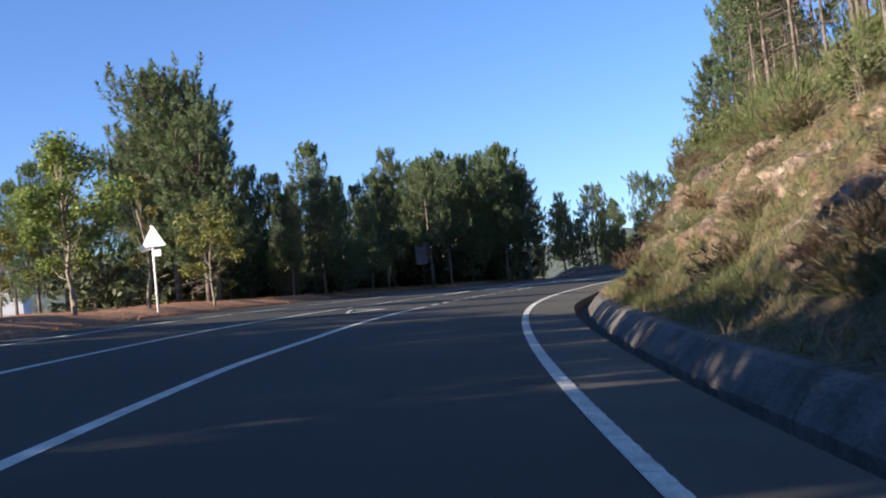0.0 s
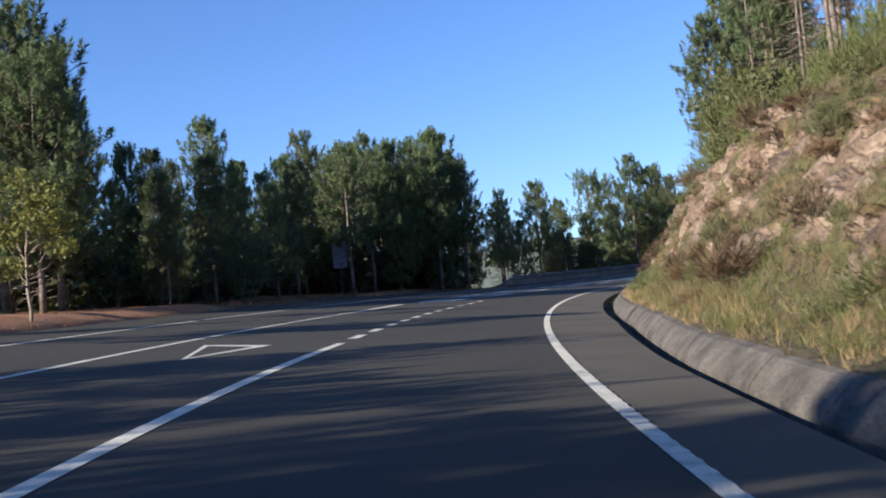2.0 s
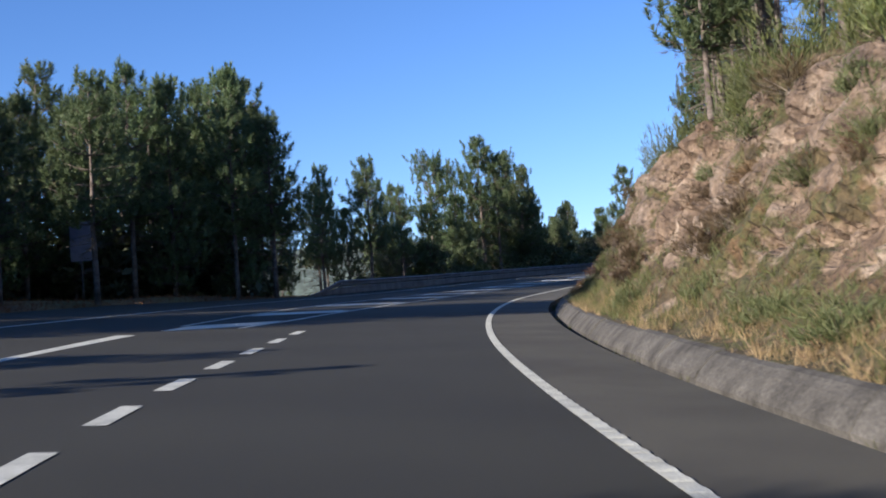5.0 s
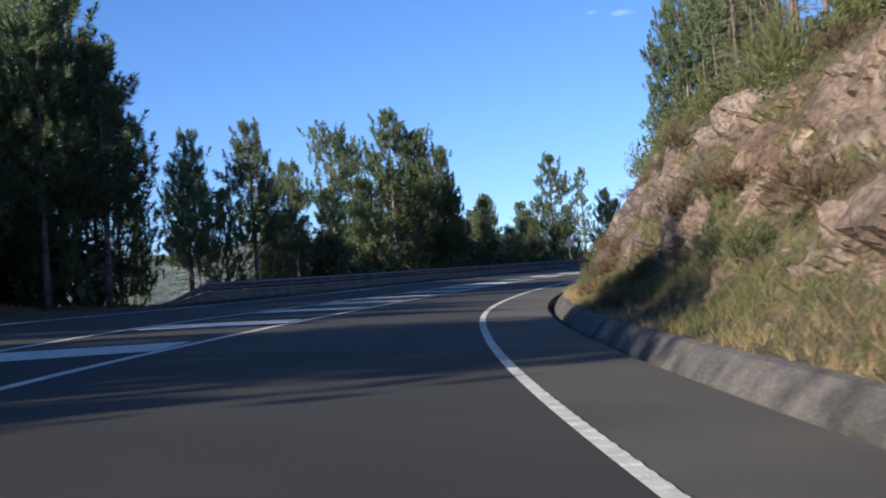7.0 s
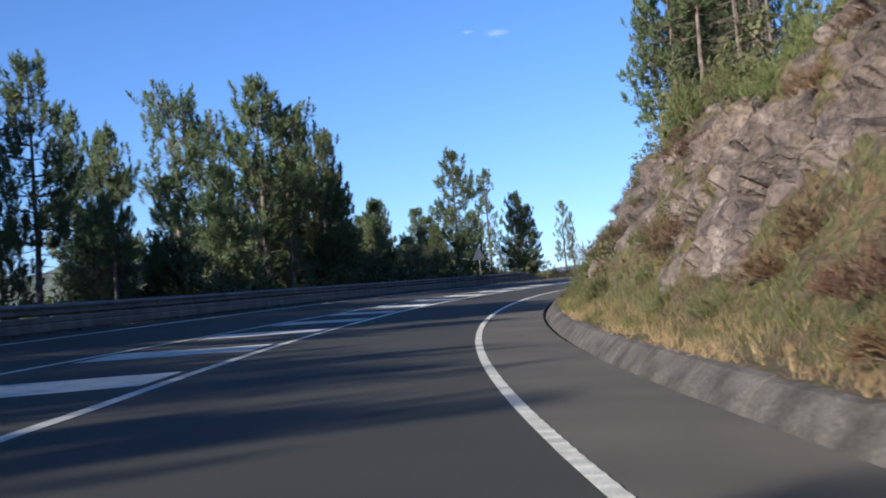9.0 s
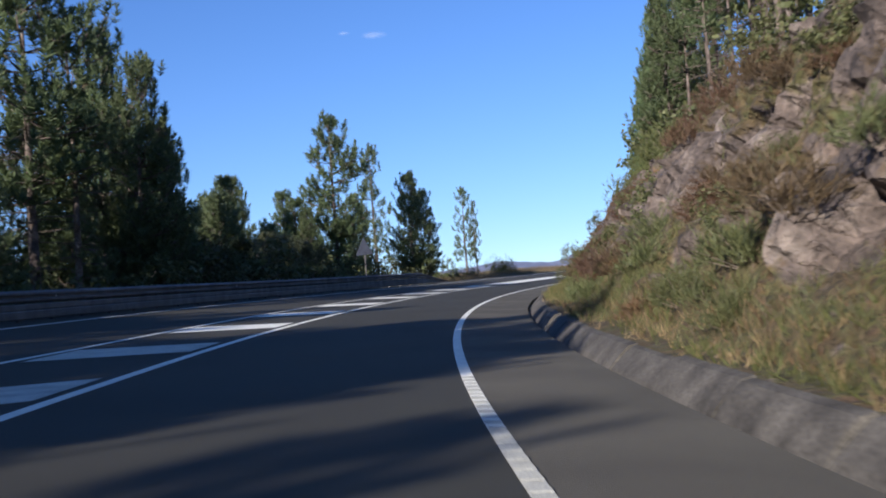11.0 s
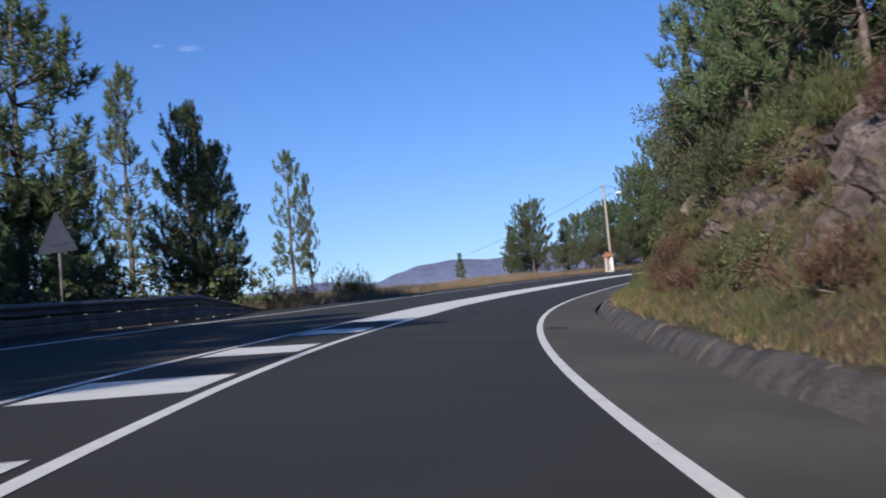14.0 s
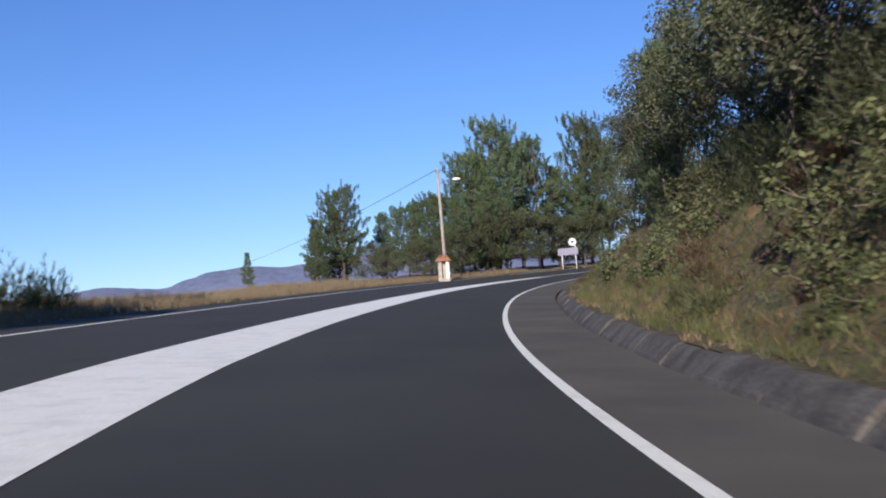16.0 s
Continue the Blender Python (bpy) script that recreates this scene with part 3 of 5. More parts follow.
def build_marks():
    # dashes of the turning lane
    for k in range(11):
        painted("lane_dash", 34.6 + 2.6 * k, 35.9 + 2.6 * k, lambda s: lerp(s, LANE) - 0.09, lambda s: lerp(s, LANE) + 0.09, "short white lane dash", 0.006)
    # slanted bars of the hatched median
    for k in range(15):
        e = (167.2, 160.9, 154.6, 148.1, 140.5, 133.1, 125.8, 118.9, 112.6, 106.2, 99.3, 92.4, 83.3, 74.8, 67.0)[k]
        uo, ui = lerp(e - 2, HATCH) + 0.16, lerp(e, LANE) - 0.2
        slant = 1.0 if k < 4 else (1.5 if k < 8 else 2.4)
        bar = [(e - slant - 2.2, uo), (e - slant + 0.1, uo), (e, ui), (e - 2.2, ui)]
        n = 6
        v = []
        for t in np.linspace(0, 1, n):
            for a0, b0 in ((0, 3), (1, 2)):
                p = np.array(bar[a0]) * (1 - t) + np.array(bar[b0]) * t
                v.append(spot(p[0], p[1], 0.0065))
        f = [(2 * i, 2 * i + 1, 2 * i + 3, 2 * i + 2) for i in range(n - 1)]
        thing("hatch_bar", "white slanted bar of the hatched median", "road marking", "hatching of the median", "structure", mesh("hatch_bar", v, f, M_PAINT if e > 120 else M_PAINT_OLD))
    # outlined triangles: give way, and the nose of the island
    for label, tri, w in (("white outlined give-way triangle", [(30.2, -5.0), (34.0, -5.72), (33.3, -4.42)], 0.13),):
        pts = [np.array(p) for p in tri]
        c = sum(pts) / len(pts)
        inner = [p + (c - p) * (w * 3.0 / (np.linalg.norm(c - p) + 0.01)) for p in pts]
        n = len(pts)
        v = [spot(p[0], p[1], 0.006) for p in pts] + [spot(p[0], p[1], 0.006) for p in inner]
        f = [(i, (i + 1) % n, n + (i + 1) % n, n + i) for i in range(n)]
        thing("road_mark", label, "road marking", kind="structure", data=mesh("road_mark", v, f, M_PAINT_OLD))
    # raised ribs along the edge line
    v, f = [], []
    for s in np.arange(-5, 112, 0.32):
        o = len(v)
        for uu, ss, hh in ((-0.06, 0, .005), (0.06, 0, .005), (0.06, 0.03, .011), (-0.06, 0.03, .011), (-0.06, 0.13, .011), (0.06, 0.13, .011), (0.06, 0.16, .005), (-0.06, 0.16, .005)):
            v.append(spot(s + ss, uu + lerp(s + ss, DRIFT), hh + 0.002))
        f += [(o, o + 1, o + 2, o + 3), (o + 3, o + 2, o + 5, o + 4), (o + 4, o + 5, o + 6, o + 7)]
    thing("edge_line_ribs", "raised ribs across the white edge line", "road marking", kind="stuff", data=mesh("edge_line_ribs", v, f, M_PAINT_OLD))


build_marks()
thing("asphalt_patch", "dark oil-stained asphalt patch on the shoulder", "road patch", kind="structure",
      data=strip("asphalt_patch", np.linspace(163.6, 164.9, 9), lambda s: [(0.32 - 0.2 * math.sqrt(max(0.02, 1 - ((s - 164.25) / 0.66) ** 2)), 0.004), (0.32 + 0.26 * math.sqrt(max(0.02, 1 - ((s - 164.25) / 0.66) ** 2)), 0.004)], M_ASPHALT))

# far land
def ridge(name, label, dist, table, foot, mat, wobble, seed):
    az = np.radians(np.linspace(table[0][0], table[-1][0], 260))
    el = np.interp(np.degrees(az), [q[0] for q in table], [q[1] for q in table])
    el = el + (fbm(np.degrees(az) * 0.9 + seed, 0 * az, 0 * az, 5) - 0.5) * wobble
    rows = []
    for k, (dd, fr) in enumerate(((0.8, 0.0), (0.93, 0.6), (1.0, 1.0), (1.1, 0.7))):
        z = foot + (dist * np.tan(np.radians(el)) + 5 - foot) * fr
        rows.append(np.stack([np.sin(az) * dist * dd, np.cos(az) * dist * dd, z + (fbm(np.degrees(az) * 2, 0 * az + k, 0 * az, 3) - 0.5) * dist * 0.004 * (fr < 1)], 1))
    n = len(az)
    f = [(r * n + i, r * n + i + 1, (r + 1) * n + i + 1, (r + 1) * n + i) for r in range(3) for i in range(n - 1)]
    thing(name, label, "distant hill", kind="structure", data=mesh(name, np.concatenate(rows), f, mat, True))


ridge("backdrop_mountain", "distant mountain ridge with haze in its blue-grey colour", 3200, [(20, 2.9), (28, 3.0), (31, 3.2), (32.8, 3.4), (34.6, 3.15), (36, 3.3), (37.6, 3.75), (39.2, 4.02), (41, 3.85), (43, 3.9), (45, 4.15), (46.8, 4.2), (49, 3.9), (56, 3.5), (70, 3.2)], -60, M_HAZY_HILL, 0.25, 0)
ridge("backdrop_woods", "distant wooded hillside with haze in its bluish green", 900, [(-75, 6.2), (-40, 5.9), (-20, 5.5), (-5, 4.6), (4, 4.4), (9, 4.7), (16, 4.2), (24, 3.2), (32, 2.6), (45, 2.4)], -40, M_HAZY_WOOD, 0.5, 11)
thing("valley_ground", "distant valley floor in hazy green reaching the horizon", "ground", kind="structure",
      data=mesh("valley_ground", [(-4500, -4500, -75), (4500, -4500, -75), (4500, 4500, -75), (-4500, 4500, -75)], [(0, 1, 2, 3)], M_HAZY_WOOD))


def cloud_material():
    """Thin vapour: white, fading out to clear sky at its ragged rim."""
    m = bpy.data.materials.new("cloud_vapour")
    m.use_nodes = True
    nt = m.node_tree
    ln = nt.links.new
    bs = nt.nodes["Principled BSDF"]
    bs.inputs["Base Color"].default_value, bs.inputs["Roughness"].default_value = (0.9, 0.9, 0.9, 1), 1.0
    tc, n = nt.nodes.new("ShaderNodeTexCoord"), nt.nodes.new("ShaderNodeTexNoise")
    n.inputs["Scale"].default_value, n.inputs["Detail"].default_value = 3.5, 6
    g = nt.nodes.new("ShaderNodeTexGradient")
    g.gradient_type = "SPHERICAL"
    mul, cut = nt.nodes.new("ShaderNodeMath"), nt.nodes.new("ShaderNodeMapRange")
    mul.operation = "MULTIPLY"
    cut.inputs[1].default_value, cut.inputs[2].default_value, cut.inputs[3].default_value, cut.inputs[4].default_value = 0.12, 0.75, 0.0, 0.2
    ln(tc.outputs["Object"], n.inputs["Vector"]), ln(tc.outputs["Object"], g.inputs["Vector"])
    ln(g.outputs["Fac"], mul.inputs[0]), ln(n.outputs["Fac"], mul.inputs[1])
    ln(mul.outputs[0], cut.inputs[0]), ln(cut.outputs[0], bs.inputs["Alpha"])
    return m


M_CLOUD = cloud_material()
for _az, _el, _w in ((26.3, 14.78, 22), (27.75, 14.62, 46)):
    _c = Vector((math.sin(radians(_az)), math.cos(radians(_az)), math.tan(radians(_el)))) * 3000
    _v = [(math.cos(q) * r, math.sin(q) * r, 0.06 * (1 - r * r)) for r in (0.5, 1.0) for q in np.linspace(0, 6.2832, 20, endpoint=False)] + [(0, 0, 0.06)]
    _f = [(i, (i + 1) % 20, 40) for i in range(20)] + [(20 + i, 20 + (i + 1) % 20, (i + 1) % 20, i) for i in range(20)]
    _m = look(_c, (0, 0, 5)) @ Matrix.Diagonal((_w, _w * 0.3, _w * 0.3, 1))
    thing("cloud_wisp", "thin white wisp of cloud in the blue sky", "cloud", kind="structure", at=_m, data=mesh("cloud_wisp", _v, _f, M_CLOUD, True))


# ---- plants ----
def unit(v):
    return v / (np.linalg.norm(v, axis=-1, keepdims=True) + 1e-9)


def plumes(base, axis, length, count, needle, width, rng):
    """Foxtail shoots: needles set close round an upswept axis, rounded off at its tip."""
    B, A, L = np.repeat(base, count, 0), np.repeat(axis, count, 0), np.repeat(length, count)[:, None]
    n = len(B)
    k = rng.random((n, 1)) ** 0.8
    r = rng.normal(size=B.shape)
    r -= (r * A).sum(1)[:, None] * A
    r = unit(r)
    D = unit(A * (0.35 + 0.9 * k * k) + r * (1.0 - 0.55 * k) + np.array([[0, 0, 0.12]]))
    R = needle * (0.72 + 0.5 * np.sin(np.pi * np.clip(0.15 + 0.75 * k, 0, 1))) * (0.75 + 0.4 * rng.random((n, 1)))
    start = B + A * k * L
    side = unit(np.cross(D, rng.normal(size=B.shape))) * width * 0.5
    return np.stack([start - side, start + side, start + D * R], 1)


PINE_SHAPE = []


def pine_proto(name, label, seed, height=10.0, crown_from=0.3, radius=2.1, whorls=12, per=5, count=40, rounded_top=False, bare=0, mat=None, sparse=0.9, lean=0.015, fill=1.35, width=0.042, needle=0.21, plume=0.58, stout=0.78):
    """A maritime pine: tapered trunk, whorls of upswept limbs that carry foxtail shoots, dead twigs below the crown."""
    rng = np.random.default_rng(seed)
    root = thing(name, label, "pine tree")
    zs = np.linspace(0, height, 10)
    bend = np.stack([np.cumsum(rng.normal(0, lean * height / 9, 10)), np.cumsum(rng.normal(0, lean * height / 9, 10)), zs], 1)
    bend[:, :2] -= bend[0, :2]
    bend[0, 2] = -0.6
    trunk = [tube_arrays(bend, stout * (0.0105 * height + 0.03) * (1 - 0.88 * zs / height), 8)]
    core = lambda z: np.array([np.interp(z, zs, bend[:, 0]), np.interp(z, zs, bend[:, 1]), z])
    up = np.array([0, 0, 1.0])
    tb, ta, tl, tw = [], [], [], []
    c0 = crown_from * height
    for w in range(whorls):
        fr = (w + 0.4 * rng.random()) / whorls
        z = c0 + (height - c0) * fr * 0.985
        if rounded_top:
            env = np.interp(fr, [0, 0.2, 0.45, 0.75, 0.92, 1], [0.55, 0.95, 1.0, 0.8, 0.5, 0.2])
        else:
            env = np.interp(fr, [0, 0.12, 0.3, 0.6, 0.85, 1.0], [0.6, 0.95, 1.0, 0.68, 0.36, 0.12])
        turn = rng.random() * 6.28
        m = per + int(rng.integers(-1, 2))
        for b in range(m):
            if rng.random() > sparse:
                continue
            az = turn + 6.28 * (b + 0.5 * rng.normal()) / m
            L = radius * env * (0.55 + 0.6 * rng.random())
            rise = np.interp(fr, [0, 0.5, 1], [0.15, 0.5, 1.2]) + rng.normal(0, 0.12)
            out = np.array([np.cos(az), np.sin(az), 0])
            limb = lambda f: core(z) + out * L * f + up * L * rise * f ** 1.7
            t = np.linspace(0, 1, 4)
            trunk.append(tube_arrays(np.array([limb(f) for f in t]), 0.035 * height / 10 * (1 - 0.75 * t) * (0.5 + 0.5 * env) + 0.005, 3))
            n = max(3, int(round(fill * (1.4 + 3.4 * L))))
            across = np.cross(out, up)
            for q in range(n):
                f = 1.0 - 0.78 * q / n
                spread = 0.34 * L * (1.2 - f) + 0.12
                foot = limb(f) + across * rng.normal(0, 1) * spread + up * rng.normal(0.0, 0.17)
                d = unit(out * (0.34 - 0.25 * fr) + up * 1.1 + rng.normal(0, 0.15, 3))
                tb.append(foot), ta.append(d), tl.append(plume * (0.7 + 0.6 * rng.random()) * (0.75 + 0.4 * fr))
                if q % 5 == 2:
                    tw.append((limb(f * 0.8), foot))
    for q in range(6):                                   # leading shoots
        d = unit(np.array([rng.normal(0, 0.22), rng.normal(0, 0.22), 1.0]))
        tb.append(core(height * (0.93 + 0.04 * rng.random()))), ta.append(d), tl.append(plume * 1.2)
    for q in range(int(bare)):                           # dead lower limbs
        z, az = height * crown_from * (0.25 + 0.75 * rng.random()), rng.random() * 6.28
        L = (0.5 + rng.random() * 0.9) * radius * 0.6
        pts = core(z) + np.array([[np.cos(az), np.sin(az), -0.12]]) * L * np.linspace(0, 1, 4)[:, None]
        trunk.append(tube_arrays(pts, np.linspace(0.02, 0.004, 4), 3))
        tw.append((pts[1], pts[3]))
    for a0, b0 in tw:
        trunk.append(tube_arrays(np.array([a0, (a0 + b0) / 2 - up * 0.03, b0]), [0.012, 0.009, 0.005], 3))
    v, f = join_arrays(trunk)
    tri = plumes(np.array(tb), np.array(ta), np.array(tl), count, needle, width, rng)
    # withered needles inside and under the crown
    low = np.array([b0 for a0, b0 in tw])
    dry = blades(low - np.array([[0, 0, 0.1]]), unit(rng.normal(0, 0.5, low.shape) + np.array([[0, 0, -0.1]])), 9, 0.3, 0.016, 0.9, rng)
    k = height / tri[:, :, 2].max()
    sc = np.array([1, 1, k])
    part("trunk", mesh("trunk", v * sc, f, M_BARK, True), root)
    part("crown", soup("crown", tri * sc, mat or M_NEEDLE, dry * sc, M_DRY_NEEDLE), root)
    PINE_SHAPE.append((tri * sc, bend * sc, height))
    return root


def leafy_proto(name, label, category, seed, height, crown_from, radius, leaf, count, mat, bark, stems=1, clumps=26, round_top=0.5):
    """A broad-leaved tree or bush: forked limbs and many small leaves gathered in uneven clumps."""
    rng = np.random.default_rng(seed)
    root = thing(name, label, category)
    chunks, place = [], []
    centers = []
    for c in range(clumps):
        z = crown_from + (1 - crown_from) * rng.random() ** (0.9)
        env = np.sqrt(max(0.03, 1 - ((z - crown_from - (1 - crown_from) * (1 - round_top)) / ((1 - crown_from) * max(round_top, 0.4)) ) ** 2)) if z > crown_from + (1 - crown_from) * (1 - round_top) else 0.75 + 0.25 * rng.random()
        az, rr = rng.random() * 2 * np.pi, radius * env * np.sqrt(rng.random())
        centers.append(np.array([np.cos(az) * rr, np.sin(az) * rr, z * height * 0.97]))
    for k in range(stems):
        base = np.array([rng.normal(0, 0.12), rng.normal(0, 0.12), -0.3]) * (stems > 1) + np.array([0, 0, -0.3 * (stems == 1)])
        topz = height * (0.75 if stems == 1 else 0.55)
        pts = base + np.array([[rng.normal(0, 0.03) * height * t, rng.normal(0, 0.03) * height * t, topz * t] for t in np.linspace(0, 1, 6)])
        chunks.append(tube_arrays(pts, (0.011 * height + 0.02) * np.linspace(1, 0.3, 6) / np.sqrt(stems), 6))
        for c in centers[k::stems]:
            z0 = min(c[2] * 0.65, topz * 0.95)
            p0 = np.array([np.interp(z0, pts[:, 2], pts[:, j]) for j in range(3)])
            mid = (p0 + c) / 2 + np.array([0, 0, -0.06 * height * rng.random()])
            chunks.append(tube_arrays(np.array([p0, mid, c]), (0.004 * height + 0.006) * np.array([1.0, 0.7, 0.35]), 3))
    per = count // clumps
    for c in centers:
        sp = radius * (0.20 + 0.16 * rng.random())
        q = unit(rng.normal(size=(per, 3))) * sp * (rng.random((per, 1)) ** 0.45)
        place.append(c + q * np.array([1, 1, 0.8]))
    v, f = join_arrays(chunks)
    part("trunk" if stems == 1 else "stem", mesh("stems", v, f, bark, True), root)
    place = np.concatenate(place)
    place[:, 2] = np.maximum(place[:, 2], 0.03)
    part("crown", soup("crown", leaves(place, leaf, rng), mat), root)
    return root


def bush_proto(name, label, category, seed, height, radius, count, mat, width=0.02, length=0.35, spread=0.35, upright=0.6):
    """Broom, gorse or heather: a rounded clump of many fine stems."""
    rng = np.random.default_rng(seed)
    n = count
    az, k = rng.random(n) * 2 * np.pi, np.sqrt(rng.random(n))
    z = rng.random(n) ** 0.8 * height * np.sqrt(np.maximum(0.06, 1 - k ** 2 * 0.9))
    lobes = 1 + 0.28 * np.sin(az * 3 + seed) + 0.16 * np.sin(az * 5 + 2 * seed)
    base = np.stack([np.cos(az) * k * radius * lobes, np.sin(az) * k * radius * lobes, z * lobes], 1)
    d = unit(np.stack([np.cos(az) * k * (1 - upright), np.sin(az) * k * (1 - upright), np.full(n, upright)], 1) + rng.normal(0, 0.18, (n, 3)))
    tri = blades(base - d * 0.1, d, 6, length, width * 0.7, spread, rng, reach=length * 0.6)
    root = thing(name, label, category)
    chunks = []
    for q in rng.integers(0, n, 9):
        t = np.linspace(0, 1, 4)[:, None]
        chunks.append(tube_arrays(np.array([[0, 0, -0.15]]) * (1 - t) + base[q] * np.hstack([t, t, t ** 0.8]), np.linspace(0.012, 0.004, 4), 4))
    v, f = join_arrays(chunks)
    tagged(part("stem", mesh("stem", v, f, M_BARK2), root), "thin woody stems", kind="stuff")
    part("foliage", soup("foliage", tri, mat), root)
    return root


_used = set()


def plant(proto, at, group=""):
    """The prototype itself first, then copies of it."""
    if proto.name not in _used:
        _used.add(proto.name)
        proto.matrix_basis = at
        ob = proto
    else:
        ob = copy_thing(proto, at @ Matrix.Diagonal((*(1 / q for q in proto.scale), 1)))
    if group:
        ob["group"] = group
    return ob


def stand(s, u, h, turn, size, wide=None):
    p = spot(s, u, h)
    w = size if wide is None else wide
    return Matrix.LocRotScale(Vector(p), Euler((0, 0, turn)), Vector((w, w, size)))


PINES = [
    pine_proto("pine_tree", "young maritime pine with dense blue-green crown", 1, 10, 0.14, 1.5, 14, 6, sparse=0.95),
    pine_proto("pine_tree", "maritime pine with open conical crown and bare lower trunk", 2, 10, 0.34, 1.5, 11, 5, bare=14),
    pine_proto("pine_tree", "tall maritime pine with rounded crown on a bare trunk", 3, 10, 0.46, 1.5, 8, 5, rounded_top=True, bare=20),
    pine_proto("pine_tree", "broad old maritime pine with several heavy limbs", 4, 10, 0.20, 2.1, 15, 6, rounded_top=True, bare=8),
    pine_proto("pine_tree", "thin sparse young pine with pale needles", 5, 10, 0.18, 1.15, 11, 4, sparse=0.85, bare=6, mat=M_NEEDLE2, fill=1.2),
    pine_proto("pine_tree", "bushy dark pine branching from near the ground", 6, 10, 0.05, 1.75, 16, 6, sparse=0.95),
    pine_proto("pine_tree", "slender pine deep in the wood", 7, 10, 0.10, 1.6, 12, 5, 11, width=0.12, needle=0.27, fill=1.0, plume=0.6),
    pine_proto("pine_tree", "bare-trunked pine deep in the wood", 8, 10, 0.42, 1.6, 8, 5, 12, width=0.11, needle=0.27, rounded_top=True, bare=10, fill=1.1, plume=0.6),
    pine_proto("pine_tree", "half-grown pine bushy to the ground", 9, 10, 0.03, 2.2, 10, 6, 30, mat=M_NEEDLE2, width=0.07, needle=0.42, fill=1.2, plume=0.95),
    pine_proto("pine_tree", "tall slim pine with a high crown and long bare trunk", 10, 10, 0.5, 1.35, 9, 5, 34, rounded_top=True, bare=30, lean=0.03, stout=0.6),
]
WOOD = []                                # pines too deep in the woods to tell apart


def deep_wood(kind, m):
    tri, bend, height = PINE_SHAPE[kind]
    m = np.array(m)
    WOOD.append(tuple(q @ m[:3, :3].T + m[:3, 3] for q in (tri, bend)))


OAKS = [
    leafy_proto("oak_tree", "bushy oak with small olive-green leaves", "oak tree", 21, 6.0, 0.26, 2.5, 0.062, 9600, M_OAK, M_BARK, stems=3, clumps=40),
    leafy_proto("oak_tree", "rounded oak with pale olive leaves above dark stems", "oak tree", 22, 6.0, 0.38, 2.4, 0.058, 9600, M_OAK, M_BARK, stems=2, clumps=34),
]
SHRUBS = [
    leafy_proto("shrub", "leafy olive-green roadside shrub", "shrub", 31, 2.0, 0.02, 1.1, 0.072, 720, M_SHRUB, M_BARK2, stems=3, clumps=16),
    leafy_proto("shrub", "low spreading green shrub", "shrub", 32, 1.4, 0.02, 1.2, 0.07, 640, M_SHRUB, M_BARK2, stems=3, clumps=16),
]
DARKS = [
    leafy_proto("undergrowth_bush", "undergrowth bush with shade in its leaf colour", "bush", 33, 2.4, 0.0, 1.5, 0.18, 420, M_SHRUB_SHADED, M_BARK, stems=3, clumps=15),
    leafy_proto("undergrowth_bush", "dense bush under the pines, leaves coloured as in shade", "bush", 34, 2.0, 0.0, 1.6, 0.18, 400, M_SHRUB_SHADED, M_BARK, stems=3, clumps=15),
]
BROOMS = [
    bush_proto("broom_bush", "feathery green broom bush", "bush", 41, 1.5, 0.85, 560, M_BROOM, 0.022, 0.24, 0.45, 0.6),
    bush_proto("heather_clump", "brown heather clump on the bank", "bush", 42, 0.75, 0.6, 240, M_HEATHER, 0.022, 0.24, 0.5, 0.5),
    bush_proto("gorse_clump", "low green gorse clump on the bank", "bush", 43, 0.7, 0.6, 240, M_SHRUB, 0.024, 0.22, 0.55, 0.5),
    bush_proto("bracken_clump", "brown dead bracken on the bank", "bush", 44, 0.6, 0.6, 200, M_BRACKEN, 0.026, 0.26, 0.7, 0.4),
    bush_proto("thicket_bush", "tangled thicket bush below the oaks, leaves coloured as in shade", "bush", 47, 1.6, 1.1, 620, M_SHRUB_SHADED, 0.030, 0.22, 0.7, 0.45),
    bush_proto("heath_clump", "rust-brown withered heath clump on the rock", "bush", 46, 0.6, 0.6, 260, M_HEATH, 0.020, 0.2, 0.6, 0.45),
    bush_proto("broom_bush", "olive broom bush with upright stems", "bush", 45, 1.1, 0.8, 500, M_BROOM, 0.022, 0.22, 0.5, 0.6),
]
SAPLINGS = [
    leafy_proto("sapling", "young roadside tree with bright green leaves", "young tree", 51, 6.2, 0.30, 2.1, 0.075, 8800, M_LEAF, M_BARK2, clumps=34, round_top=0.8),
    leafy_proto("sapling", "slender young tree with yellowing leaves", "young tree", 52, 3.9, 0.36, 1.5, 0.065, 3400, M_LEAFY, M_BARK2, clumps=20, round_top=0.7),
    leafy_proto("sapling", "thin upright young tree with sparse leaves", "young tree", 53, 5.4, 0.35, 0.6, 0.075, 1100, M_LEAFY, M_BARK2, clumps=18, round_top=0.9),
]

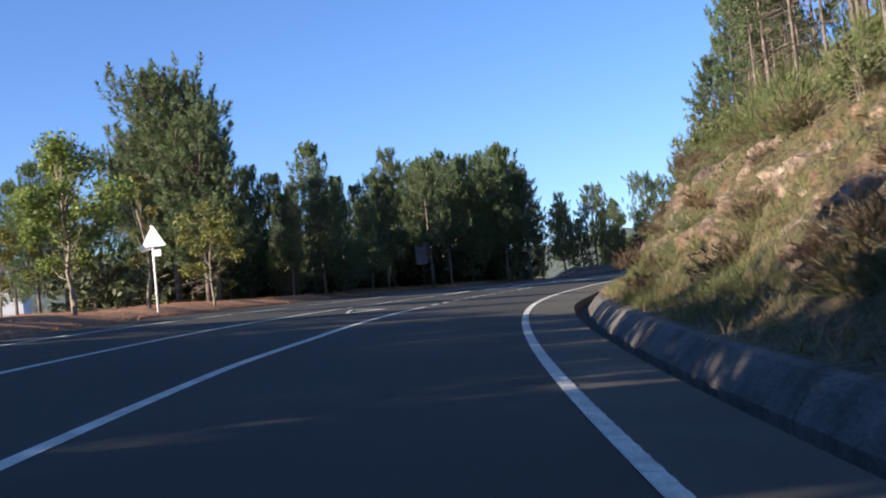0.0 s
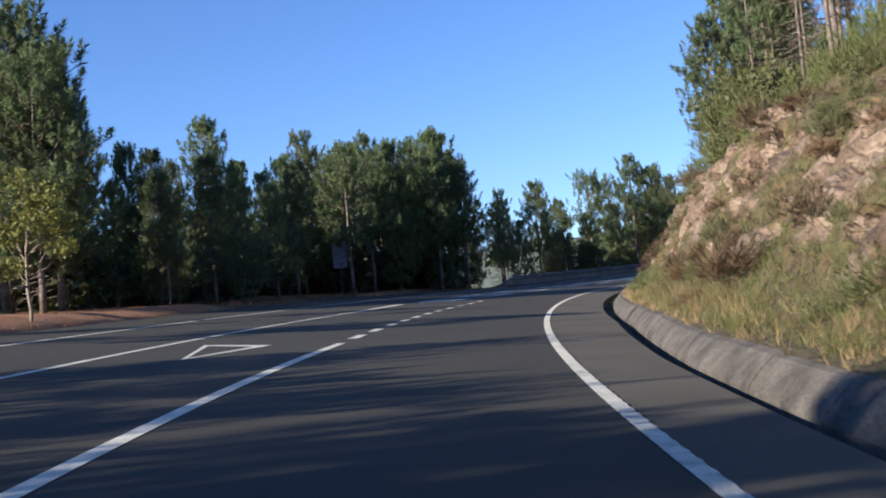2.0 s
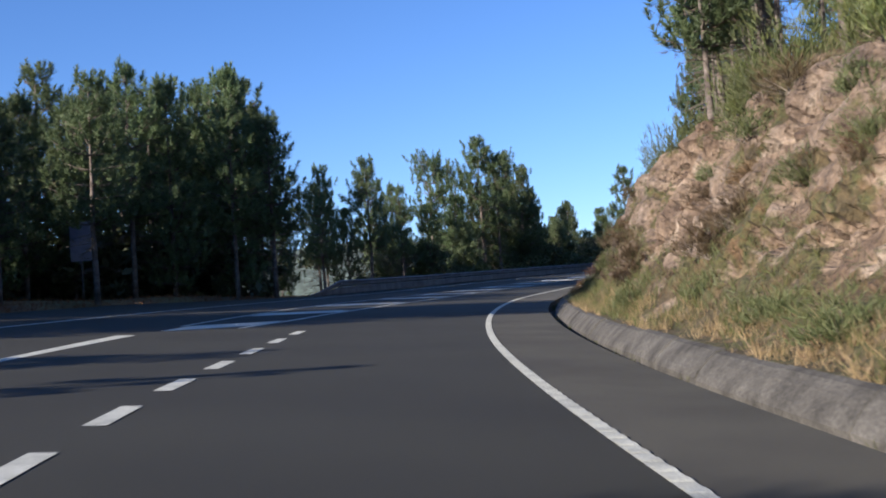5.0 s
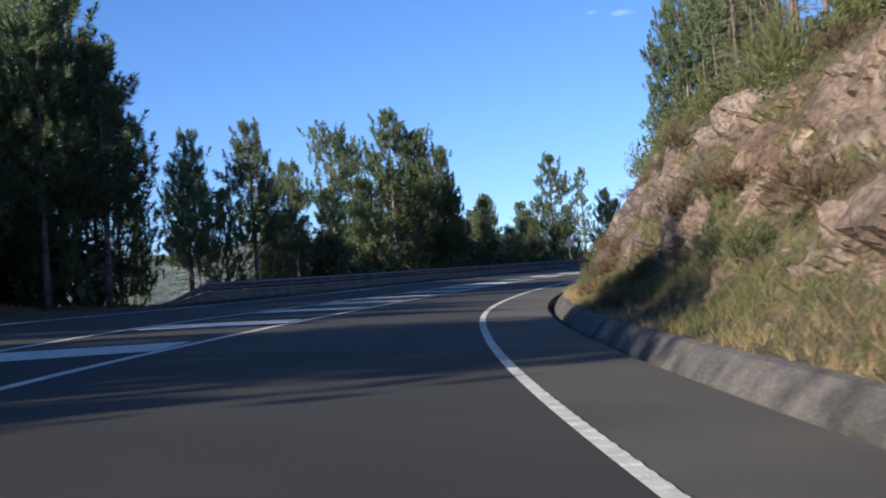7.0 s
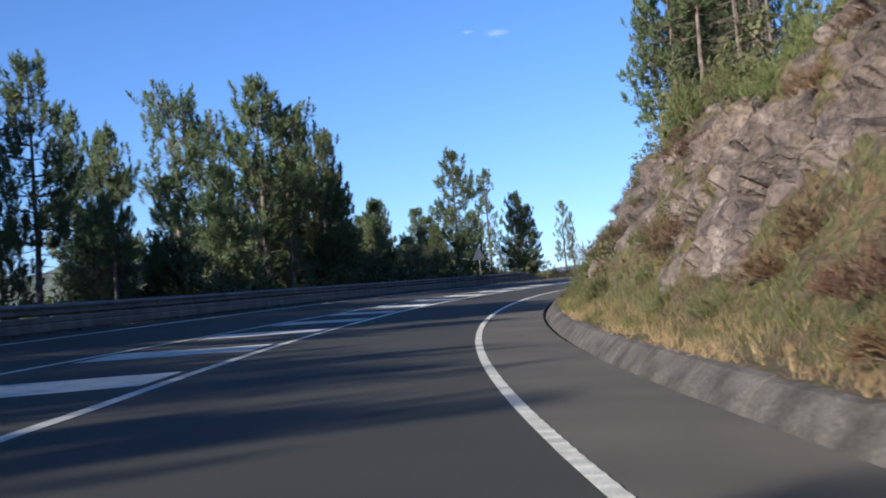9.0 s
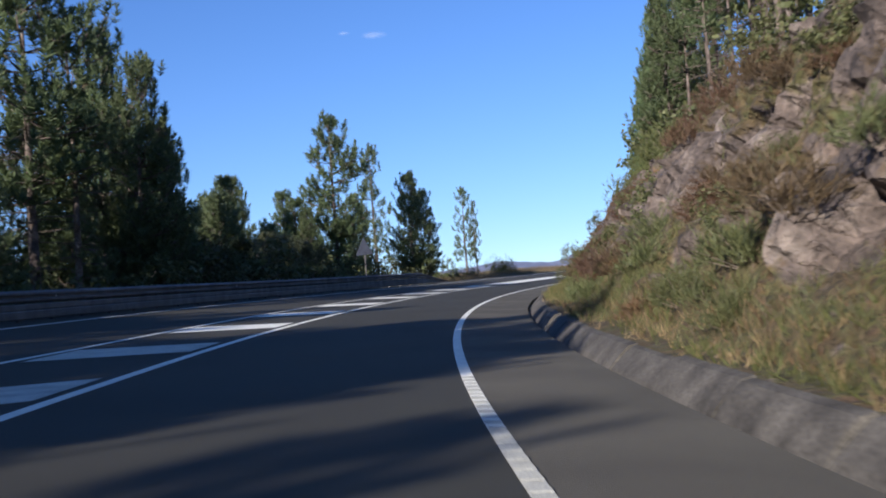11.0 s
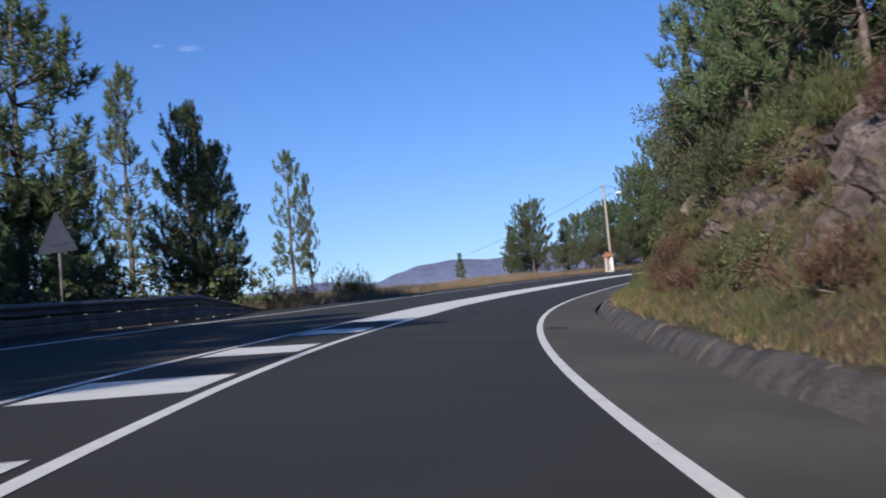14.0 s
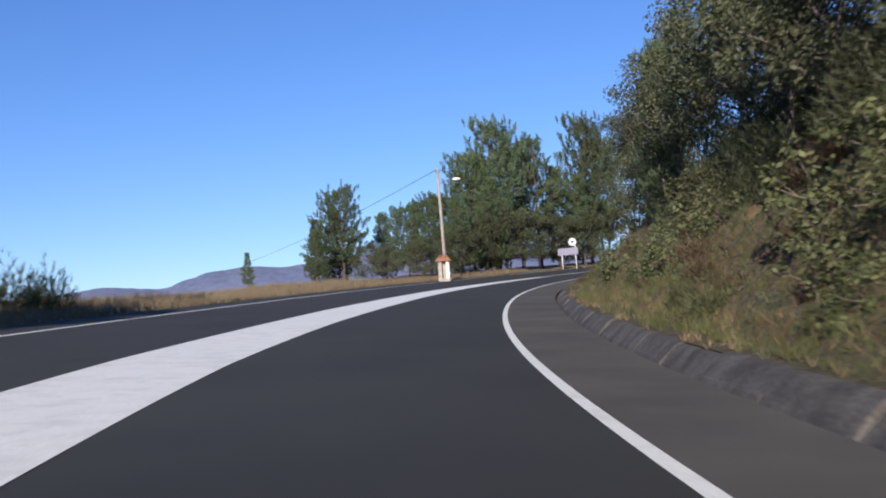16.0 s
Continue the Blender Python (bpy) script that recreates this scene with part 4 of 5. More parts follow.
# pines left of the road: s, u, height of the tip over the road plane, kind, width
LEFT_PINES = [
    (56.0, -21.0, 13.7, 3, 1.25), (54.4, -18.6, 11.0, 3, 1.1), (57.6, -21.8, 13.2, 3, 1.1), (56.8, -19.2, 11.0, 0, 1.3), (63.5, -18.3, 6.6, 5, 1.0), (84, -21.6, 9.6, 5, 1.1), (87, -22, 9.6, 0, 1.3), (90, -21.4, 10.2, 5, 1.1), (66, -18.8, 7.4, 5, 0.9), (69.5, -18.6, 8.0, 0, 1.1), (73, -18.8, 7.8, 5, 0.95), (76.5, -18.5, 7.0, 0, 1.1), (80, -18.9, 8.2, 1, 1.2), (78, -22.5, 7.4, 5, 1.1), (52.2, -25, 8.9, 0, 1.1), (57.2, -30, 9.1, 0, 1.1), (60.5, -34, 8.8, 0, 1.1), (47, -33, 9.5, 5, 1.2),
    (81.4, -25.4, 12.2, 0, 1.3), (68.9, -21.4, 8.4, 0, 1.1), (62.0, -17.2, 6.4, 1, 1.0), (74, -26, 9.8, 5, 1.2), (87.7, -27, 10.2, 0, 1.1), (86.6, -24, 8.0, 5, 1.1),
    (94.1, -25.7, 13.1, 1, 1.25), (93.5, -21.3, 11.8, 1, 1.3), (93.5, -19.2, 11.4, 2, 1.25), (105, -30, 13.4, 2, 1.2), (89.2, -26, 9.4, 0, 1.0), (92.9, -32, 9.6, 5, 1.1), (91, -23.4, 9.0, 1, 1.2),
    (96.0, -16.0, 12.3, 1, 1.25), (94.6, -15.3, 12.2, 5, 0.95), (98.4, -16.2, 12.5, 1, 1.2), (95.2, -13.5, 9.7, 1, 1.3), (97.5, -18.2, 12.0, 5, 1.1), (99.0, -19.5, 9.0, 0, 1.2), (113.1, -14.5, 9.2, 1, 1.15), (119.3, -21.2, 8.1, 1, 1.15), (117.0, -19.5, 7.4, 1, 1.0), (118.6, -24, 5.2, 4, 1.0),
    (116.5, -17.6, 5.8, 0, 1.2), (130.0, -16.6, 11.1, 2, 1.15), (124.0, -17.2, 8.1, 1, 1.0), (130.2, -22, 10.4, 1, 1.0), (138.2, -19, 11.0, 2, 1.0), (138.9, -15.6, 13.2, 1, 1.35), (147.4, -17, 12.4, 5, 1.0),
    (140.6, -14.8, 12.0, 2, 1.1), (146.5, -14.9, 10.9, 5, 1.1), (134, -16, 7.5, 0, 1.3), (143, -18, 8.6, 5, 1.2), (151, -16, 8.4, 0, 1.2), (120.6, -15.2, 5.7, 4, 1.1), (127, -15.5, 6.2, 0, 1.3),
    (166.5, -20, 7.4, 0, 1.0), (167.9, -22, 6.4, 0, 1.1), (174.2, -23.6, 8.1, 0, 1.2), (180.7, -27.8, 9.0, 0, 1.0), (184.2, -25, 7.8, 0, 1.2), (172.3, -18, 6.2, 0, 1.4), (170.6, -16.5, 5.4, 0, 1.3),
    (176.6, -17.1, 12.6, 1, 1.3), (190.4, -20.3, 11.7, 4, 1.2), (184.8, -14.7, 8.7, 5, 1.1), (188.5, -15.4, 7.6, 5, 1.3), (182, -18, 7.0, 5, 1.1), (199.2, -15.9, 8.2, 4, 1.2), (198.9, -14.8, 6.9, 4, 0.8),
    (261.3, -30, 3.2, 0, 1.1), (262.2, -21.5, 8.7, 3, 1.25), (264.5, -23, 6.6, 5, 1.3), (268.2, -18, 7.2, 3, 1.3), (272, -22, 6.4, 5, 1.3), (282, -22, 8.6, 3, 1.3), (278, -19, 8.8, 3, 1.3), (286.2, -19, 13.2, 3, 1.1), (288.2, -17, 16.6, 3, 1.0), (294.6, -15, 14.6, 1, 1.2),
    (291, -20, 12.0, 5, 1.2), (300.6, -20, 15.6, 3, 1.1), (298.2, -14, 11.4, 5, 1.1), (307, -14, 18.4, 3, 0.95), (310.5, -14, 16.0, 3, 1.0), (262.3, -24, 5.6, 0, 1.3), (276, -16, 8.0, 5, 1.3), (281, -15, 9.0, 5, 1.3), (303, -13.5, 10.5, 5, 1.3), (285, -16, 9.5, 5, 1.3), (258.5, -22, 4.6, 5, 1.3),
]
# more pines, several set out of sight to cast shade on the road
LEFT_PINES += [(99.2, -15.8, 10.9, 1, 0.9), (85, -17.6, 10.4, 1, 1.2), (73.5, -21.4, 6.0, 4, 1.3), (102.5, -21.5, 11.0, 5, 1.1), (105, -23.5, 11.4, 3, 1.1), (104, -27, 12.8, 3, 1.1), (68, -27, 13.3, 3, 0.9), (71, -28.5, 13.3, 3, 0.9), (73, -33, 13.2, 3, 1.0), (69.5, -31.5, 13.0, 3, 1.0), (118.5, -14.3, 7.5, 1, 1.0), (93.0, -14.6, 10.2, 1, 1.1), (89.2, -18.0, 11.6, 1, 1.1), (91.2, -17.0, 11.2, 5, 1.0), (66, -26, 13.0, 3, 0.75), (63.2, -24.8, 12.0, 3, 0.7), (111, -17, 8.6, 1, 1.1), (107.5, -19, 9.8, 5, 1.0)]
# pines added off to the left to shade the trees farther on
LEFT_PINES += [(157.6, -19, 9.4, 1, 1.0), (154, -19.3, 9.8, 1, 1.2), (157.8, -22.6, 11.0, 1, 1.0)]
# half-grown pines between the tall ones behind the guard rail
for _k in range(34):
    LEFT_PINES.append((106 + 2.3 * _k + RNG.normal(0, 0.8), -15 - 6 * RNG.random(), 3.4 + 2.4 * RNG.random(), 8, 1.3))
# a dark stand before the sign panel
for _k in range(15):
    LEFT_PINES.append((63 + 1.5 * _k + RNG.normal(0, 0.7), -22.4 - 4.5 * RNG.random(), 4.8 + 1.8 * RNG.random(), 6, 1.2))
# woods that go on behind and before the first view, unseen, there for shade
for _k in range(112):
    LEFT_PINES.append((-52 + 0.575 * _k + RNG.normal(0, 1.0), -13.6 - 8 * RNG.random(), 8.0 + 1.8 * RNG.random() - 0.1 * max(0, 0.575 * _k - 48), 6, 1.5))
# thin unseen pines, added for shadow streaks across the road
for _k in range(9):
    LEFT_PINES.append((13.5 + 1.15 * _k, -14.2 - 2.2 * RNG.random(), 4.9 + 1.3 * RNG.random(), 7, 1.2))
for _k in range(16):
    LEFT_PINES.append((10 + 1.1 * _k + RNG.normal(0, 1.0), -20 - 14 * RNG.random(), 5 + 3.5 * RNG.random(), int(RNG.choice([6, 7])), 1.1))
for _k in range(38):
    LEFT_PINES.append((44 + 1.05 * _k + RNG.normal(0, 1.2), -23 - 13 * RNG.random(), 4.6 + 2.4 * RNG.random(), 6, 1.3))
for s, u, top, kind, wide in LEFT_PINES:
    p = spot(s, u)
    if kind == 8 and s < 123:
        continue
    if kind == 6 and s > 30 and math.degrees(math.atan2(p[0], p[1])) < -17.4:
        continue                                        # left open so that the farm shows from the start
    if (27 < s < 46 and u > -26) or (s < 50 and u < -15 and 25 < s - 0.68 * (14 + u) < 58):
        continue
    g = float(left_ground(np.array(s), np.array(u)))
    sz = (top * (1.05 if s > 284 else 1.0) - g) / 10.0
    at = stand(s, u, g, RNG.random() * 6.28, sz, sz * wide * 1.08)
    if kind in (6, 7):
        deep_wood(kind, at)
    else:
        plant(PINES[kind], at, "pines beside the road")

# pines and oaks on the hillside above the cut
def bank_height(s, u):
    """Height of the built bank or hill at a place right of the road."""
    if u > 11:
        return float(hill(np.array(s), np.array(u)))
    i = int(np.abs(BS[:, 0] - s).argmin())
    return float(np.interp(u, np.maximum.accumulate(BU[i]), BH[i]))


RIGHT_PINES = [
    (72.2, 6.6, 8.8, 1, 1.3), (73.8, 7.2, 10.0, 1, 1.2), (75.5, 8.6, 9.5, 1, 0.95), (47.7, 8.4, 9.5, 2, 1.0), (43, 9.5, 10.0, 2, 0.9), (39, 8.8, 10, 2, 0.9), (35, 10, 10.5, 1, 0.9), (50.5, 10.5, 10, 2, 0.9), (56, 9, 10, 1, 0.9),
    (31, 9.4, 9.5, 2, 0.9), (27, 8.8, 10, 2, 0.9), (64, 8.2, 9.5, 2, 0.9), (68, 9.4, 10, 1, 0.9), (79, 8.4, 9.5, 2, 0.9),
    (121.4, 6.3, 7.5, 1, 1.3), (119.5, 6.9, 10.0, 1, 1.1), (117.8, 7.6, 10.5, 2, 1.0), (122.4, 7.6, 9.0, 2, 1.0), (115, 8.5, 10.5, 2, 0.9), (112, 9, 9.5, 2, 0.9), (108, 10.4, 10, 1, 0.9), (98, 8.6, 9, 2, 0.9), (92, 9.6, 10, 2, 0.9), (87, 8.4, 9.5, 2, 0.9),
    (103, 9.2, 9.5, 2, 0.9), (126, 8.2, 9.5, 1, 0.9), (131, 9, 10, 2, 0.9), (137, 8.4, 9.5, 2, 0.9), (83, 10, 10, 1, 0.9),
    (168, 6.2, 8.2, 0, 1.2), (172.5, 5.9, 8.6, 0, 1.2), (176.5, 5.6, 9.0, 0, 1.2), (164, 6.7, 8.6, 0, 1.15), (159, 7.2, 9.4, 0, 1.2), (157, 7.4, 9.5, 0, 1.2), (162.5, 6.4, 8.2, 0, 1.2), (161.5, 7.6, 9.5, 5, 1.0), (153, 8.2, 10, 2, 1.0), (149, 9, 9.5, 2, 1.0), (165, 8.0, 9.0, 0, 1.1), (169, 9.2, 10.0, 2, 1.0), (144, 8.6, 9.5, 1, 1.0),
    (184, 7.8, 9.0, 1, 1.15), (187.5, 8.6, 9.5, 2, 1.1), (181, 9, 9.5, 1, 1.1), (176, 9.4, 9.0, 1, 1.1),
    (213.5, 6.0, 6.8, 5, 0.9), (205, 9, 9, 2, 1.0), (198, 10, 9.5, 1, 1.0), (220, 7, 8.0, 1, 1.0), (228, 7.4, 8.5, 2, 1.0), (193, 9.8, 9.4, 2, 1.0),
]
for _k in range(34):
    RIGHT_PINES.append((14 + 4.8 * _k + RNG.normal(0, 1.8), 8.6 + 3.2 * RNG.random(), 10.5 + 4 * RNG.random(), 9, 0.9))
for _k in range(70):
    RIGHT_PINES.append((2 + 3.4 * _k + RNG.normal(0, 2), 12 + 16 * RNG.random(), 9 + 4 * RNG.random(), int(RNG.choice([7, 9])), 0.95))
for s, u, tall, kind, wide in RIGHT_PINES:
    kind = 9 if u > 8.3 and kind in (1, 2) else kind
    sz = tall / 10.0
    at = stand(s, u, bank_height(s, u) - 0.15, RNG.random() * 6.28, sz, sz * wide)
    if u >= 12:
        deep_wood(kind, at)
    else:
        plant(PINES[kind], at, "pines above the cut")
_t = np.concatenate([q[0] for q in WOOD])
_v, _f = join_arrays([tube_arrays(q[1][[0, 4, 9]], [0.13, 0.09, 0.03], 5) for q in WOOD])
_b = np.array([[_v[i] for i in (f[0], f[k], f[k + 1])] for f in _f for k in range(1, len(f) - 1)])
thing("pine_wood", "dense dim pine wood on both sides of the road, partly unseen", "pine wood", kind="stuff", data=soup("pine_wood", _t, M_NEEDLE, _b, M_BARK))
for _o in (PINES[6], PINES[7]):
    for _c in list(_o.children):
        bpy.data.objects.remove(_c)
    bpy.data.objects.remove(_o)
for s, u, tall, kind, wide in [(182, 5.2, 4.6, 1, 1.05), (186.5, 5.2, 4.8, 0, 1.0), (191, 5.4, 5.0, 1, 1.0), (198.2, 6.1, 5.4, 1, 0.95), (193.4, 6.4, 5.6, 1, 1.0), (188.5, 6.9, 5.0, 0, 0.9), (203.5, 6.2, 5.4, 1, 0.95), (183.5, 7.6, 4.6, 0, 0.9), (209, 6.2, 5.4, 1, 1.0), (216, 6.0, 5.0, 1, 1.0), (200.5, 7.8, 6.0, 0, 1.0), (195.5, 8.2, 6.0, 0, 1.0), (206, 8, 6, 0, 1.0), (224, 6.4, 5.5, 0, 1.0), (234, 6.2, 6, 1, 1.0), (246, 6, 6, 0, 1.0), (258, 6, 6, 1, 1.0), (270, 6, 6, 0, 1.0), (178, 8.6, 4.6, 1, 1.0), (171, 8.6, 4.0, 0, 0.9)]:
    sz = tall / 6.0
    plant(OAKS[kind], stand(s, u, bank_height(s, u) - 0.1, RNG.random() * 6.28, sz, sz * wide), "oaks above the cut")
for s, u, tall, kind, wide in [(284.2, -14.4, 6.8, 0, 1.3), (288, -14.2, 6.4, 0, 1.3), (292, -14, 6.2, 0, 1.3), (297, -13.8, 5.8, 0, 1.3), (280, -15, 5.6, 0, 1.3), (275, -15.5, 4.6, 0, 1.4), (270, -15.6, 3.6, 0, 1.4), (257, -15.5, 3.0, 1, 1.2), (264, -15, 3.4, 0, 1.4), (267, -17, 4.2, 0, 1.4), (261, -18.5, 3.6, 0, 1.4), (301, -12.4, 6.5, 0, 1.2), (308, -12, 7.5, 1, 1.2), (310, -9.8, 9, 0, 1.0)]:
    sz = tall / 6.0
    plant(OAKS[kind], stand(s, u, float(left_ground(np.array(s), np.array(u))) - 0.1, RNG.random() * 6.28, sz, sz * wide), "bushy oaks by the far bend")

# thicket below the oaks, the shade there carried by its leaf colour
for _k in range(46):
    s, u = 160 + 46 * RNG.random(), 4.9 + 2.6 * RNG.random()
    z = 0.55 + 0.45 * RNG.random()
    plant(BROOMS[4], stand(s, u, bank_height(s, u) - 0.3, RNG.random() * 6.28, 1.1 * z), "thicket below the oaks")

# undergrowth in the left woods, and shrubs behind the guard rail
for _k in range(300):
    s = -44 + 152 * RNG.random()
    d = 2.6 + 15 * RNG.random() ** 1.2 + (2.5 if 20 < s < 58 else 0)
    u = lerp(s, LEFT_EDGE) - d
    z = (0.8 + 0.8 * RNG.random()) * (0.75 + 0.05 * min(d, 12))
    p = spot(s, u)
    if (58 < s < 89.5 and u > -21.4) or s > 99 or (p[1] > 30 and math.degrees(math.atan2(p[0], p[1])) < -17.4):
        continue                                        # left open so that the panel and the farm show from the road
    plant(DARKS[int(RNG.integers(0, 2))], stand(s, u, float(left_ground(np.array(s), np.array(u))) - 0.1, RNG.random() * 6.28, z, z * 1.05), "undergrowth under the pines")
for _k in range(8):
    s, u = 89.8 + 8.5 * RNG.random(), -18.4 - 9.5 * RNG.random()
    z = 1.2 + 0.7 * RNG.random()
    plant(DARKS[_k % 2], stand(s, u, float(left_ground(np.array(s), np.array(u))) - 0.1, RNG.random() * 6.28, z, z * 1.1), "undergrowth under the pines")
for _k in range(72):
    s = 123 + 76 * RNG.random()
    u = -13.4 - 9 * RNG.random() - 1.0 * (s > 186)
    g = float(left_ground(np.array(s), np.array(u)))
    big = 1.7 if 150 < s < 180 else (1.35 if s < 186 else 0.5)
    z = big * (0.6 + 0.7 * RNG.random())
    plant(SHRUBS[int(RNG.integers(0, 2))], stand(s, u, g - 0.1, RNG.random() * 6.28, z, z * 1.1), "shrubs behind the guard rail")
for s, u, tall in [(150.5, -15.4, 2.6), (154, -15.6, 3.0), (157.5, -15.8, 3.4), (161, -15.4, 3.2), (164.5, -16, 3.6), (168, -15.6, 3.2), (147, -15.2, 2.4), (127.5, -15.6, 2.6), (121.5, -15.8, 2.4)]:
    plant(OAKS[int(s) % 2], stand(s, u, float(left_ground(np.array(s), np.array(u))) - 0.15, s, (tall + 1) / 6, (tall + 1) / 6 * 1.1), "bushy oaks behind the guard rail")
for s, u, z in [(152, -13.9, 1.3), (155, -14.2, 1.6), (158, -14.6, 1.8), (161, -14.4, 1.7), (163.5, -15.2, 2.0), (166, -14.4, 1.6), (168.5, -15.4, 1.8), (171.5, -15, 1.6), (175, -14.8, 1.5), (178, -14.6, 1.3), (126, -14, 1.5), (133, -14.2, 1.5), (129.5, -14, 1.2), (144, -13.8, 1.2), (148.5, -14, 1.3)]:
    plant(SHRUBS[int(s) % 2], stand(s, u, float(left_ground(np.array(s), np.array(u))) - 0.1, s, z, z * 1.05), "shrubs behind the guard rail")
for s, u, z in [(202.7, -14.5, 0.95), (203.6, -13.7, 0.9), (196, -14.2, 0.7), (193.5, -14.6, 0.8), (206, -15, 0.6)]:
    plant(BROOMS[0], stand(s, u, float(left_ground(np.array(s), np.array(u))) - 0.05, RNG.random() * 6.28, z), "broom by the roadside")
for s, u, kind, sz in [(33.3, -14.0, 0, 0.9), (42.2, -15.6, 2, 1.05), (47.0, -15.0, 1, 1.1), (38.5, -19.5, 1, 0.95), (35.0, -14.9, 2, 0.9)]:
    plant(SAPLINGS[kind], stand(s, u, 0.2, 1.3 * kind + s, sz), "young trees on the verge")

# ---- plants of the bank ----
_flat = BP.reshape(-1, 3)
_nv = BS.shape[1]


def bank_spots(rng, n, v0, v1, s0=-4, s1=230, want=None):
    """Random places on the bank, by share of its height, kept by a chance from want(turf, s, v)."""
    i = rng.integers(0, BS.shape[0] - 1, n)
    ok = (BS[i, 0] > s0) & (BS[i, 0] < s1)
    i = i[ok]
    j = rng.integers(int(v0 * (_nv - 1)), int(v1 * (_nv - 1)), len(i))
    if want is not None:
        keep = rng.random(len(i)) < want(BTURF[i, j], BS[i, j], BV[i, j])
        i, j = i[keep], j[keep]
    w = rng.random((len(i), 1))
    return BP[i, j] * w + BP[i + 1, np.minimum(j + 1, _nv - 1)] * (1 - w), BTURF[i, j], BS[i, j]


def tufts(name, label, mat, n, v0, v1, count, length, width, spread, seed, want, s0=-4, s1=230):
    rng = np.random.default_rng(seed)
    p, tf, ss = bank_spots(rng, n, v0, v1, s0, s1, want)
    ax = unit(np.array([[0, 0, 1.0]]) + rng.normal(0, 0.22, p.shape))
    tri = blades(p - ax * 0.04, ax, count, length * (0.6 + 0.8 * rng.random(len(p))), width, spread, rng)
    thing(name, label, "grass", kind="stuff", data=soup(name, tri, mat))


tufts("dry_grass", "pale straw-coloured dry grass along the kerb top", M_STRAW, 20000, 0.0, 0.15, 8, 0.19, 0.008, 0.6, 61, lambda t, s, v: np.interp(s, [-5, 20, 26, 60, 70, 84, 90, 104, 116, 130, 170, 230], [0.2, 0.25, 0.7, 0.8, 0.4, 0.35, 0.8, 0.8, 0.4, 0.25, 0.3, 0.2]) * (1 - v * 4.0) * np.clip(fbm(s * 0.8, v * 20, 0 * s, 3) * 3.4 - 1.2, 0.05, 1))
tufts("green_grass", "green grass and weeds on the foot of the bank", M_GRASS, 42000, 0.02, 0.5, 7, 0.24, 0.010, 0.7, 62, lambda t, s, v: t * np.clip(1.0 - v * 1.8, 0.08, 1) * (fbm(s * 0.45, v * 7, 0 * s + 3, 3) * 2.2 - 0.5))
tufts("bank_heather", "fine brown heather over the bank", M_HEATHER, 46000, 0.06, 0.98, 7, 0.19, 0.009, 0.75, 63, lambda t, s, v: t * (fbm(s * 0.6, v * 9, 0 * s + 13, 3) * 2.4 - 0.55))
tufts("bank_turf", "olive turf and low scrub over the bank", M_SHRUB, 50000, 0.12, 0.98, 7, 0.19, 0.011, 0.8, 64, lambda t, s, v: t * (fbm(s * 0.6, v * 9, 0 * s + 33, 3) * 2.4 - 0.6))
tufts("bank_bracken", "brown dead fern fronds on the bank", M_BRACKEN, 24000, 0.04, 0.9, 6, 0.2, 0.012, 0.85, 65, lambda t, s, v: t * np.clip(fbm(s * 0.35, v * 7, 0 * s + 8, 3) * 3 - 1.2, 0, 1))

_rb = np.random.default_rng(71)
for _kind, _n, _v0, _v1, _z0, _z1, _c in ((1, 130, 0.2, 0.74, 0.4, 0.95, 0.8), (2, 150, 0.1, 0.72, 0.4, 0.9, 0.8), (3, 80, 0.08, 0.8, 0.4, 0.8, 0.7), (0, 60, 0.7, 0.98, 0.5, 1.0, 1.0), (6, 90, 0.6, 0.98, 0.45, 1.0, 1.0)):
    _p, _t, _s = bank_spots(_rb, _n * 2, _v0, _v1, -2, 232, lambda t, s, v: 0.25 + 0.75 * t)
    for q in _p[:_n]:
        z = _z0 + (_z1 - _z0) * _rb.random()
        plant(BROOMS[_kind], Matrix.LocRotScale(Vector(q) - Vector((0, 0, 0.08)), Euler((0, 0, _rb.random() * 6.28)), Vector((z, z, z * _c))), "scrub on the bank")
_p, _t, _s = bank_spots(_rb, 1200, 0.2, 0.86, 82, 172)
for q in _p[:85]:
    z = 0.45 + 0.6 * _rb.random()
    plant(BROOMS[5], Matrix.LocRotScale(Vector(q) - Vector((0, 0, 0.08)), Euler((0, 0, _rb.random() * 6.28)), Vector((z, z, z * 0.8))), "scrub on the bank")
# dense leafy scrub along the crest, and on the low bank past the cut
_p, _t, _s = bank_spots(_rb, 320, 0.66, 0.96, 0, 235)
for q in _p[:80]:
    z = 0.28 + 0.4 * _rb.random()
    plant(SHRUBS[int(_rb.integers(0, 2))], Matrix.LocRotScale(Vector(q) - Vector((0, 0, 0.1)), Euler((0, 0, _rb.random() * 6.28)), Vector((z, z, z))), "scrub on the crest")
_p, _t, _s = bank_spots(_rb, 500, 0.22, 0.66, 98, 172, lambda t, s, v: 0.15 + 0.85 * t)
for q in _p[:30]:
    z = 0.25 + 0.35 * _rb.random()
    plant(SHRUBS[int(_rb.integers(0, 2))], Matrix.LocRotScale(Vector(q) - Vector((0, 0, 0.1)), Euler((0, 0, _rb.random() * 6.28)), Vector((z, z, z))), "scrub on the bank")
_p, _t, _s = bank_spots(_rb, 400, 0.12, 0.75, 178, 300)
for q in _p[:50]:
    z = 0.35 + 0.45 * _rb.random()
    plant(SHRUBS[int(_rb.integers(0, 2))], Matrix.LocRotScale(Vector(q) - Vector((0, 0, 0.1)), Euler((0, 0, _rb.random() * 6.28)), Vector((z, z, z))), "scrub on the low bank")
